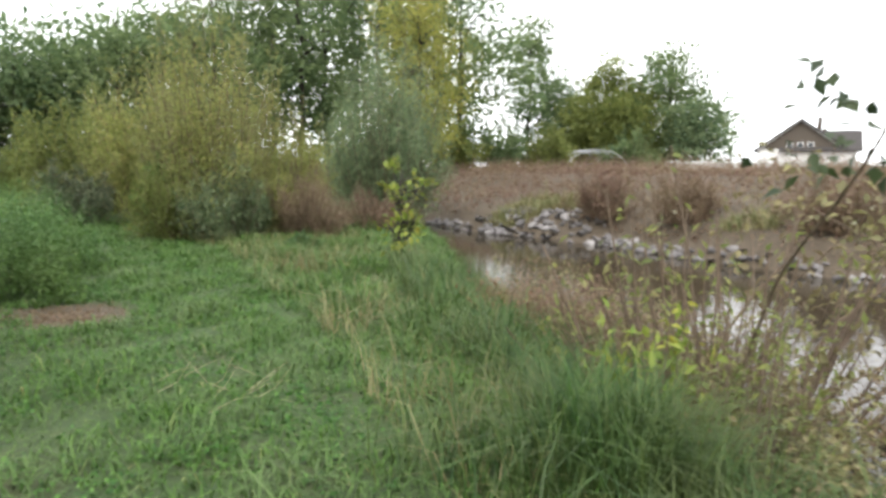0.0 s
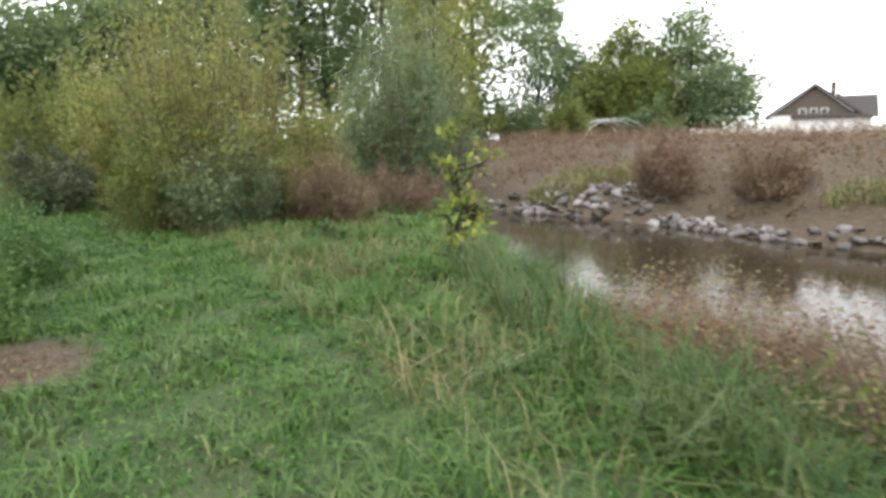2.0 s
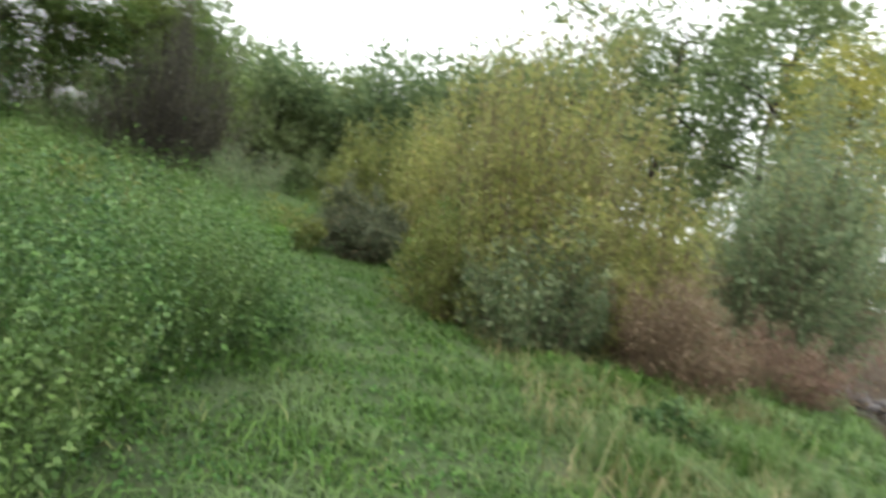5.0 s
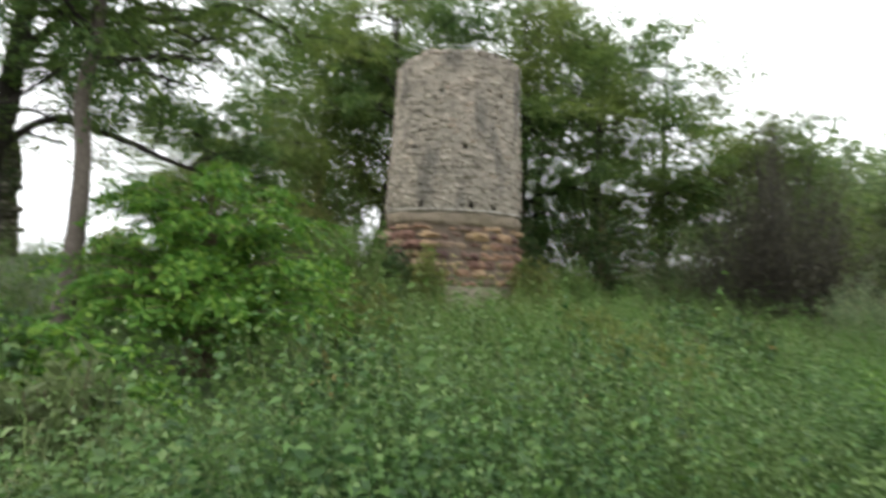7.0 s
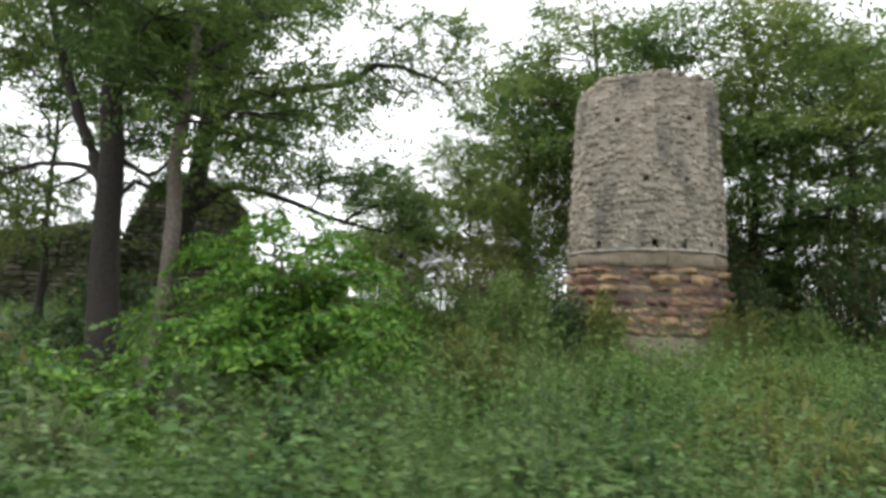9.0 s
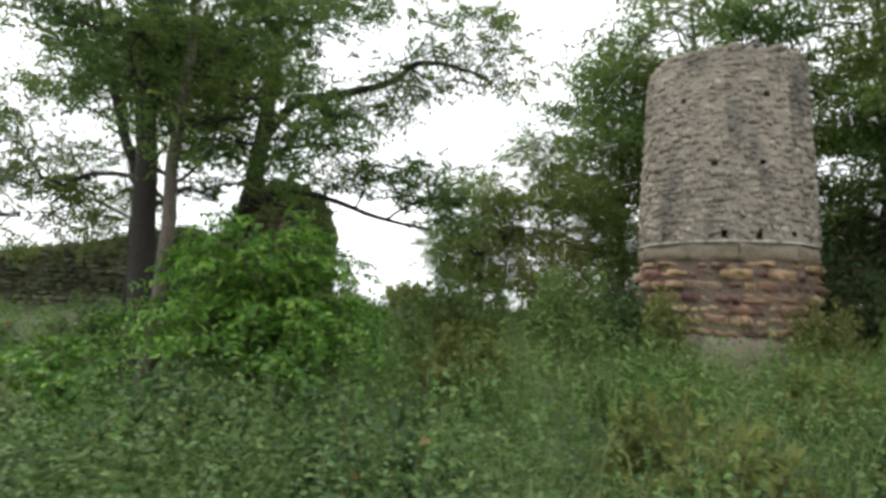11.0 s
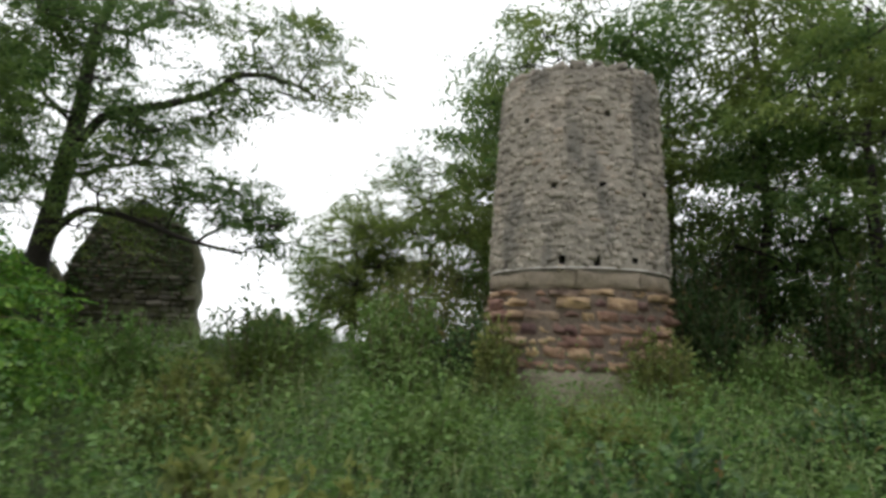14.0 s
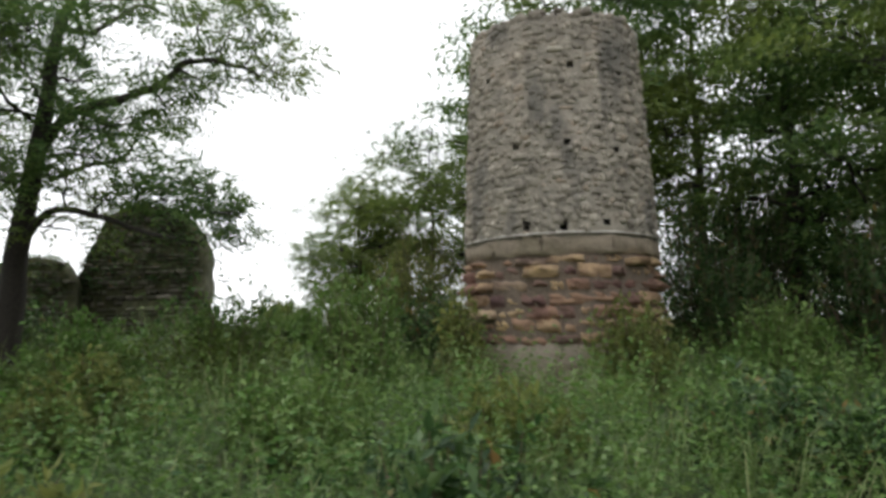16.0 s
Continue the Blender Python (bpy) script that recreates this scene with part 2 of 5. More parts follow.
def blades(pos, height, width, lean, rng):
    """Bent grass blades of three triangles."""
    n = len(pos)
    ang = rng.uniform(0, 2 * np.pi, n)
    d = np.stack([np.cos(ang), np.sin(ang), np.zeros(n)], 1)
    s = np.stack([-np.sin(ang), np.cos(ang), np.zeros(n)], 1)
    h, w, l = (np.broadcast_to(q, n)[:, None] for q in (height, width, lean))
    up = np.array([0, 0, 1.0])
    m = pos + up * h * 0.55 + d * l * h * 0.3
    t = pos + up * h * np.sqrt(np.maximum(1 - 0.6 * l * l, 0.2)) + d * l * h
    v = np.stack([pos - s * w / 2, pos + s * w / 2, m - s * w * 0.4, m + s * w * 0.4, t], 1).reshape(-1, 3)
    i = np.arange(n)[:, None] * 5
    f = np.concatenate([i + [0, 1, 3], i + [0, 3, 2], i + [2, 3, 4]], 1).reshape(-1, 3)
    return v, f


def joined(pieces):
    V, F, o = [], [], 0
    for v, f in pieces:
        V.append(v)
        F.append(f + o)
        o += len(v)
    return np.concatenate(V), np.concatenate(F)


def tube(points, radii, sides=7):
    """A tapered limb along points, as triangles."""
    p = np.asarray(points, float)
    r = np.asarray(radii, float)
    t = unit(np.gradient(p, axis=0))
    ref = np.where(np.abs(t[:, 2:]) > 0.9, np.array([[1.0, 0, 0]]), np.array([[0, 0, 1.0]]))
    a = unit(np.cross(t, ref))
    b = np.cross(t, a)
    th = np.linspace(0, 2 * np.pi, sides, endpoint=False)
    v = (p[:, None] + (a[:, None] * np.cos(th)[None, :, None] + b[:, None] * np.sin(th)[None, :, None]) * r[:, None, None]).reshape(-1, 3)
    i, j = np.meshgrid(np.arange(len(p) - 1), np.arange(sides), indexing="ij")
    q0, q1 = i * sides + j, i * sides + (j + 1) % sides
    f = np.concatenate([np.stack([q0, q1, q1 + sides], -1).reshape(-1, 3), np.stack([q0, q1 + sides, q0 + sides], -1).reshape(-1, 3)])
    return v, f


def bough(a, b, wobble, rng, sag=0.0):
    """A winding limb: a wandering line, rounded off."""
    p = wander(a, b, 7, wobble, rng, sag)
    u = np.linspace(0, 6, 17)
    p = np.stack([np.interp(u, np.arange(7), p[:, k]) for k in range(3)], 1)
    for _ in range(3):
        p[1:-1] = (p[:-2] + 2 * p[1:-1] + p[2:]) / 4
    return p[::2]


def wander(a, b, n, wobble, rng, sag=0.0):
    u = np.linspace(0, 1, n)[:, None]
    p = np.asarray(a) * (1 - u) + np.asarray(b) * u
    off = np.cumsum(rng.normal(size=(n, 3)), 0) * wobble
    off -= off[:1] * (1 - u) + off[-1:] * u
    p = p + off
    p[:, 2] += sag * np.sin(np.pi * u[:, 0])
    return p


# ---- the lie of the land ----
WAY = np.array([(2.2, -8), (1.0, -3), (0.2, 1), (-1.0, 4.8), (-1.7, 7.3), (-2.6, 8.8), (-3.3, 10.8), (-4.3, 12.7), (-5.6, 14.1), (-6.9, 15.6), (-8.5, 18.5), (-11.5, 24.5), (-16, 34)])
POND = np.array([(3.4, -9), (2.6, 0), (2.2, 4.5), (1.6, 7), (1.35, 9), (1.2, 12), (1.2, 16.5), (0.7, 20), (-0.1, 22.9), (1.0, 22.6), (2.35, 19.5), (3.7, 18.1), (5, 16.2), (5.7, 14.7), (8, 10.5), (10.5, 5), (13, -9)])
WATER_Z = -0.4


def to_line(x, y, line):
    """Distance to a polyline, and its sign: positive to the left."""
    best, sign = np.full(x.shape, 1e9), np.ones(x.shape)
    for (ax, ay), (bx, by) in zip(line[:-1], line[1:]):
        dx, dy = bx - ax, by - ay
        u = np.clip(((x - ax) * dx + (y - ay) * dy) / (dx * dx + dy * dy), 0, 1)
        ex, ey = x - ax - u * dx, y - ay - u * dy
        d = np.hypot(ex, ey)
        near = d < best - 1e-9
        best = np.where(near, d, best)
        sign = np.where(near, np.where(dx * ey - dy * ex > 0, 1, -1), sign)
    return best, sign


def in_pond(x, y):
    inside = np.zeros(x.shape, bool)
    for (ax, ay), (bx, by) in zip(POND, np.roll(POND, -1, 0)):
        cross = ((ay > y) != (by > y)) & (x < (bx - ax) * (y - ay) / (by - ay + 1e-12) + ax)
        inside ^= cross
    return inside


def smooth(a, b, x):
    u = np.clip((x - a) / (b - a), 0, 1)
    return u * u * (3 - 2 * u)


def soft_noise(x, y):
    return np.sin(x * 1.3 + 0.7 * np.sin(y * 0.9)) * np.sin(y * 1.1 + 0.5 * np.sin(x * 1.7)) + 0.5 * np.sin(x * 2.9 + 1) * np.sin(y * 3.3 + 2)


def land(x, y):
    """Height of the ground."""
    x, y = np.asarray(x, float), np.asarray(y, float)
    d, sg = to_line(x, y, WAY)
    s = d * sg
    z = 0.03 * soft_noise(x, y) * np.clip(np.abs(s), 0.3, 2)
    z = z + 0.55 * smooth(1.0, 10.5, s) + 0.85 * smooth(8.5, 15.5, s) - 1.2 * smooth(21, 60, s)
    shore, _ = to_line(x, y, np.concatenate([POND, POND[:1]]))
    wet = in_pond(x, y)
    far = ((x + 0.1) * 7.9 + (y - 22.9) * 4.7) / math.hypot(7.9, 4.7)
    bank = 1.2 * smooth(-0.1, 7.5, far) * (1 - smooth(0, 3, s))
    z = z + np.where(wet, 0, bank)
    low = np.where(wet, WATER_Z - np.minimum(shore * 0.5, 0.7), 0)
    rim = np.where(wet, 0, (WATER_Z + 0.02) * (1 - smooth(0.0, 1.0, shore)))
    return np.where(wet, low, z + rim)


def land1(x, y):
    return float(land(np.array([x]), np.array([y]))[0])


# ground: one sheet, fine in the middle and coarse towards the horizon
def axis_steps(lo, hi, fine_lo, fine_hi, step):
    inner = np.arange(fine_lo, fine_hi + step / 2, step)
    g = 1.25 ** np.arange(1, 60) * step
    up = fine_hi + np.cumsum(g)
    dn = fine_lo - np.cumsum(g)
    return np.concatenate([dn[dn > lo][::-1], inner, up[up < hi]])


gx, gy = axis_steps(-900, 900, -24, 16, 0.25), axis_steps(-900, 900, -8, 30, 0.25)
GX, GY = np.meshgrid(gx, gy)
GZ = land(GX, GY)
nx, ny = len(gx), len(gy)
i, j = np.meshgrid(np.arange(ny - 1), np.arange(nx - 1), indexing="ij")
q = (i * nx + j).ravel()
ground = mesh_part("ground", np.stack([GX, GY, GZ], -1).reshape(-1, 3), np.stack([q, q + 1, q + nx + 1, q + nx], 1), GROUND, smooth=True)
tagged(ground, "uneven earth bank with grass and weeds beside a pond", "ground", kind="structure")
# water
bm = bmesh.new()
bm.faces.new([bm.verts.new((x, y, WATER_Z)) for x, y in POND + np.sign(POND - POND.mean(0)) * 0.35])
water = part("water", bm, WATER)
tagged(water, "still brown pond water mirroring the pale sky", "water", kind="structure")


# ---- ground cover ----
def scatter(n, x0, x1, y0, y1, rng, keep):
    x, y = rng.uniform(x0, x1, n), rng.uniform(y0, y1, n)
    d, sg = to_line(x, y, WAY)
    shore, _ = to_line(x, y, np.concatenate([POND, POND[:1]]))
    wet = in_pond(x, y)
    k = rng.random(n) < keep(x, y, d * sg, np.where(wet, -shore, shore))
    x, y = x[k], y[k]
    return np.stack([x, y, land(x, y) - 0.01], 1), (d * sg)[k]


def edge_left(y):
    """Where the mown way ends on its left."""
    return np.where(y < 8.1, 1.9, 1.05) + 0.2 * np.sin(y * 2.1)


def riprap_heap(x, y):
    return np.exp(-(((x - 3.1) / 1.6) ** 2 + ((y - 18.9) / 1.5) ** 2))


def green_bank(x, y):
    """Patches of grass on the far bank."""
    return (((x - 4.3) / 1.7) ** 2 + ((y - 19.9) / 0.9) ** 2 + 0.3 * soft_noise(x * 2, y * 2) < 1) | (((x - 7.6) / 0.7) ** 2 + ((y - 14.4) / 0.6) ** 2 + 0.3 * soft_noise(x * 2, y * 2) < 1)


def lawn(x, y, s, shore):
    bare = np.hypot((x + 3.2) / 0.6, (y - 7.6) / 0.5) + 0.35 * soft_noise(x * 4, y * 4) > 1
    return (shore > 0.02) * (s < edge_left(y) + 0.3) * (s > -8) * bare * np.where((x + 0.1) * 7.9 + (y - 22.9) * 4.7 > 6, 0, 1) * np.where(s < -3.6, 0.6, 1)


rng = np.random.default_rng(11)
p, s = scatter(520000, -13, 4, -6, 27, rng, lambda x, y, s, shore: lawn(x, y, s, shore) * np.where(y > 12, 0.65, 1) * np.where(y > 18, 0.5, 1) * np.where(y < 2, 0.3, 1))
tuft = 0.5 + 0.5 * np.clip(soft_noise(p[:, 0] * 3.1, p[:, 1] * 2.7), -1, 1)
h = rng.gamma(6, 0.0115, len(p)) * (0.4 + 1.5 * tuft) * (1 + 1.0 * smooth(-0.9, -1.8, s))
v, f = blades(p, np.clip(h, 0.02, 0.4), rng.uniform(0.007, 0.015, len(p)) * np.where(p[:, 1] > 7, 1.4, 1) * np.where(p[:, 1] > 12, 1.6, 1), rng.uniform(0.7, 1.7, len(p)), rng)
grass = mesh_part("grass", v, f, LEAF["grass"])
p, s = scatter(36000, 2, 9.5, 13, 22, rng, lambda x, y, s, shore: (shore > 0.3) * green_bank(x, y))
v, f = blades(p, rng.gamma(6, 0.045, len(p)), rng.uniform(0.012, 0.022, len(p)), rng.uniform(0.5, 1.2, len(p)), rng)
tagged(mesh_part("bank_turf", v, f, LEAF["dry"]), "patches of green grass on the far bank", "grass", kind="stuff")
tagged(grass, "short lush green grass of a trodden way", "grass", kind="stuff")

p, s = scatter(30000, -4, 4, 2, 17, rng, lambda x, y, s, shore: (shore > -0.1) * (s < -1.0) * (s > -4) * (0.2 + 0.8 * (soft_noise(x * 1.5, y * 1.5) > 0.1)))
v, f = blades(p, rng.gamma(6, 0.045, len(p)), rng.uniform(0.005, 0.011, len(p)), rng.uniform(0.5, 1.3, len(p)), rng)
tall = mesh_part("tall_grass", v, f, LEAF["dry"])
tagged(tall, "tall fading grass with dry stalks along the water", "grass", kind="stuff")


def weeds(n, x0, x1, y0, y1, keep, height, leaf, per, material, name, label, seed, spread=0.12):
    """Leafy stalks: leaves in pairs up a leaning stem."""
    rng = np.random.default_rng(seed)
    p, s = scatter(n, x0, x1, y0, y1, rng, keep)
    p[:, 2] = np.maximum(p[:, 2], WATER_Z - 0.03)
    h = height(p, s) * rng.uniform(0.6, 1.15, len(p)) * (1 - 0.72 * np.exp(-((p[:, 0] + 6.1) / 1.5) ** 2 - ((p[:, 1] - 6.9) / 1.5) ** 2))
    lean = rng.normal(size=(len(p), 3)) * spread * np.array([1, 1, 0])
    P, A, L = [], [], []
    for k in range(per):
        u = (0.1 + 0.9 * (k + rng.random(len(p))) / per)[:, None]
        c = p + lean * u + np.array([0, 0, 1.0]) * (h[:, None] * u)
        th = rng.uniform(0, 2 * np.pi, len(p))
        P.append(c)
        A.append(np.stack([np.cos(th), np.sin(th), rng.uniform(-0.5, 0.35, len(p))], 1))
        L.append(leaf * rng.uniform(0.6, 1.25, len(p)) * (1.25 - 0.6 * u[:, 0]))
    P, A, L = np.concatenate(P), np.concatenate(A), np.concatenate(L)
    lv = leaves(P, A, L, L * 0.55, rng)
    st = blades(p, h * 0.9, np.full(len(p), 0.004), np.linalg.norm(lean, axis=1) / np.maximum(h, 0.05), rng)
    ob = mesh_part(name, *joined([lv, st]), material)
    return tagged(ob, label, "weeds", kind="stuff")


def mound(x, y, s, shore):
    tower = np.hypot(x + 17, y - 12.1) > 1.75
    shade = 1 - 0.93 * np.exp(-(((x + 7.8) / 2.0) ** 2 + ((y - 6.5) / 1.7) ** 2) ** 1.5)
    return (s > edge_left(y)) * (s < 18) * tower * shade * np.clip(1.25 - s / 14, 0.3, 1)


def lumps(p):
    """Uneven growth: rounded clumps about a metre across with hollows between."""
    x, y = p[:, 0], p[:, 1]
    return np.abs(np.sin(x * 1.9 + 1.1 * np.sin(y * 1.3))) * np.abs(np.sin(y * 2.2 + 1.3 * np.sin(x * 1.1))) ** 0.7


weeds(34000, -12, 2, -5, 22, lambda x, y, s, shore: mound(x, y, s, shore) * (s < 5) * np.where(s < 2.6, 1, 0.5) * np.where(y < 2, 0.5, 1) * np.where((s < 3.2) * (y > 4.7) * (y < 13.3), 0.35, 1), lambda p, s: 0.35 + 0.6 * smooth(0.9, 1.5, s) + 0.42 * np.exp(-((p[:, 0] + 3.9) ** 2 + (p[:, 1] - 8.8) ** 2) / 1.6) + 0.8 * lumps(p) - 0.22 - 0.2 * smooth(11, 14, p[:, 1]), 0.054, 18, LEAF["young_nettle"], "nettles", "dense green nettles and weeds on the bank", 3, 0.2)
weeds(21000, -24, -3, -8, 24, lambda x, y, s, shore: mound(x, y, s, shore) * (s > 4.8), lambda p, s: 0.5 - 0.3 * smooth(6.5, 10, s) + 0.85 * lumps(p) * (1 - 0.5 * smooth(7, 11, s)), 0.085, 13, LEAF["nettle"], "bank_weeds", "rank green weeds covering the mound below the ruin", 4, 0.22)
weeds(10500, -6.5, -0.8, 4.5, 13.5, lambda x, y, s, shore: (s > edge_left(y) + 0.12) * (s < 3.4), lambda p, s: 0.4 + 0.45 * smooth(0.9, 1.6, s) + 0.4 * np.exp(-((p[:, 0] + 4.0) ** 2 + (p[:, 1] - 8.8) ** 2) / 2.2) + 0.3 * lumps(p), 0.052, 27, LEAF["dark_nettle"], "nettle_thicket", "tall dense nettle thicket beside the way", 12, 0.24)
p, s = scatter(26000, -20, -3, 3, 22, np.random.default_rng(8), lambda x, y, s, shore: mound(x, y, s, shore) * np.clip(0.5 + soft_noise(x * 1.2, y * 1.2), 0.05, 1))
rng = np.random.default_rng(9)
v, f = blades(p + np.array([0, 0, 0.25]), rng.uniform(0.35, 0.85, len(p)) * np.where(s < 1.8, 0.5, 1), rng.uniform(0.005, 0.01, len(p)), rng.uniform(0.7, 1.4, len(p)), rng)
ob = mesh_part("bank_grass", v, f, LEAF["seed_grass"])
tagged(ob, "long fading grass among the weeds of the mound", "grass", kind="stuff")
weeds(17000, 0.5, 26, -1, 36, lambda x, y, s, shore: (((x + 0.1) * 7.9 + (y - 22.9) * 4.7) > 3) * (shore > 0.4 + 1.5 * riprap_heap(x, y)) * np.clip(1.4 - shore / 18, 0.25, 1) * np.where(green_bank(x, y), 0.12, 1), lambda p, s: 0.55 + 0.22 * soft_noise(p[:, 0], p[:, 1]), 0.1, 8, LEAF["russet"], "russet_weeds", "withered russet dock and knotweed on the far bank", 5, 0.2)
weeds(15000, 0.6, 4.5, 2.5, 10.6, lambda x, y, s, shore: (shore < 0.3) * (shore > -1.2) * np.clip(1.25 - np.abs(y - 6.9) / 2.2, 0, 1), lambda p, s: 0.7 + 0.2 * soft_noise(p[:, 0], p[:, 1]), 0.042, 10, LEAF["russet"], "shore_stems", "dead brown stems standing along the water's edge", 6, 0.25)


weeds(4200, 1.0, 6.5, 3.2, 8.2, lambda x, y, s, shore: (shore > -0.7) * (shore < 0.5) * np.where(x > 1.6, 1, 0.3), lambda p, s: 0.72 + 0.22 * soft_noise(p[:, 0] * 2, p[:, 1] * 2), 0.06, 10, LEAF["reedy"], "shore_weeds", "olive-brown fading weeds crowding the water's edge", 17, 0.25)
weeds(420, 0.9, 2.6, 6.8, 8.8, lambda x, y, s, shore: (np.abs(shore) < 0.5) * 1.0, lambda p, s: 0.5 + 0 * s, 0.07, 12, LEAF["red"], "red_dock", "reddened dock leaves by the water", 16, 0.2)
rng = np.random.default_rng(18)
p, s = scatter(30000, 0, 4, 2, 11, rng, lambda x, y, s, shore: (shore > -0.05) * (shore < 1.25) * (0.35 + 0.65 * (soft_noise(x * 2, y * 1.4) > -0.1)))
v, f = blades(p, rng.gamma(8, 0.05, len(p)), rng.uniform(0.007, 0.014, len(p)), rng.uniform(0.4, 1.2, len(p)), rng)
tagged(mesh_part("shore_grass", v, f, LEAF["shore"]), "dark green rank grass hanging over the shore", "grass", kind="stuff")


weeds(25000, -8, 1.8, 2.2, 18, lambda x, y, s, shore: lawn(x, y, s, shore) * np.clip(0.45 + soft_noise(x * 2.3, y * 2.1), 0.05, 1), lambda p, s: 0.07 + 0.05 * np.clip(soft_noise(p[:, 0] * 3, p[:, 1] * 3), 0, 1), 0.042, 5, LEAF["herb"], "lawn_herbs", "clover and dock leaves among the short grass", 19, 0.06)


# ---- shrubs and trees ----
def shoot_bush(name, x, y, radius, height, shoots, per, leaf, material, label, seed, stretch=(1, 1), stem=0.012, droop=0.0, wood=None, category="bush"):
    """A shrub of many shoots fanning up from its foot, leafy along their upper part."""
    rng = np.random.default_rng(seed)
    z0 = land1(x, y)
    root = thing(name, (x, y, z0), label, category)
    S, P, A, L = [], [], [], []
    for k in range(shoots):
        th, rr = rng.uniform(0, 2 * np.pi), math.sqrt(rng.random())
        rr *= 0.9 + 0.22 * math.sin(2 * th + seed * 1.7) + 0.12 * math.sin(5 * th + seed)
        tip = np.array([math.cos(th) * rr * radius * stretch[0], math.sin(th) * rr * radius * stretch[1], height * (1 - 0.5 * rr ** 2) * rng.uniform(0.5, 1.08) * (0.88 + 0.16 * math.sin(3 * th + seed))])
        foot = np.array([math.cos(th) * rr * radius * 0.45 * stretch[0], math.sin(th) * rr * radius * 0.45 * stretch[1], -0.05])
        pts = wander(foot, tip, 7, 0.05 * height / 3, rng)
        pts[-1, 2] -= droop * height
        S.append(tube(pts[::2], np.linspace(stem, stem * 0.3, 4), 3))
        u = rng.uniform(0.08, 1, per) ** 0.8
        idx = u * 5.999
        i0 = idx.astype(int)
        c = pts[i0] + (pts[np.minimum(i0 + 1, 6)] - pts[i0]) * (idx - i0)[:, None]
        w = np.clip(0.13 * height / 3 + 0.04, 0, 0.2) * (1.15 - 0.75 * u[:, None])
        P.append(c + np.clip(rng.normal(size=(per, 3)), -1.8, 1.8) * w)
        A.append(rng.normal(size=(per, 3)) * 0.7 + np.array([0, 0, 0.35]))
        L.append(leaf * rng.uniform(0.6, 1.3, per))
    P = np.concatenate(P)
    P[:, 2] = np.maximum(P[:, 2], 0.04)
    L = np.concatenate(L)
    tagged(mesh_part("stemwork", *joined(S), wood or TWIG, root), kind="stuff")
    mesh_part("foliage", *leaves(P, np.concatenate(A), L, L * 0.42, rng), material, root)
    return root


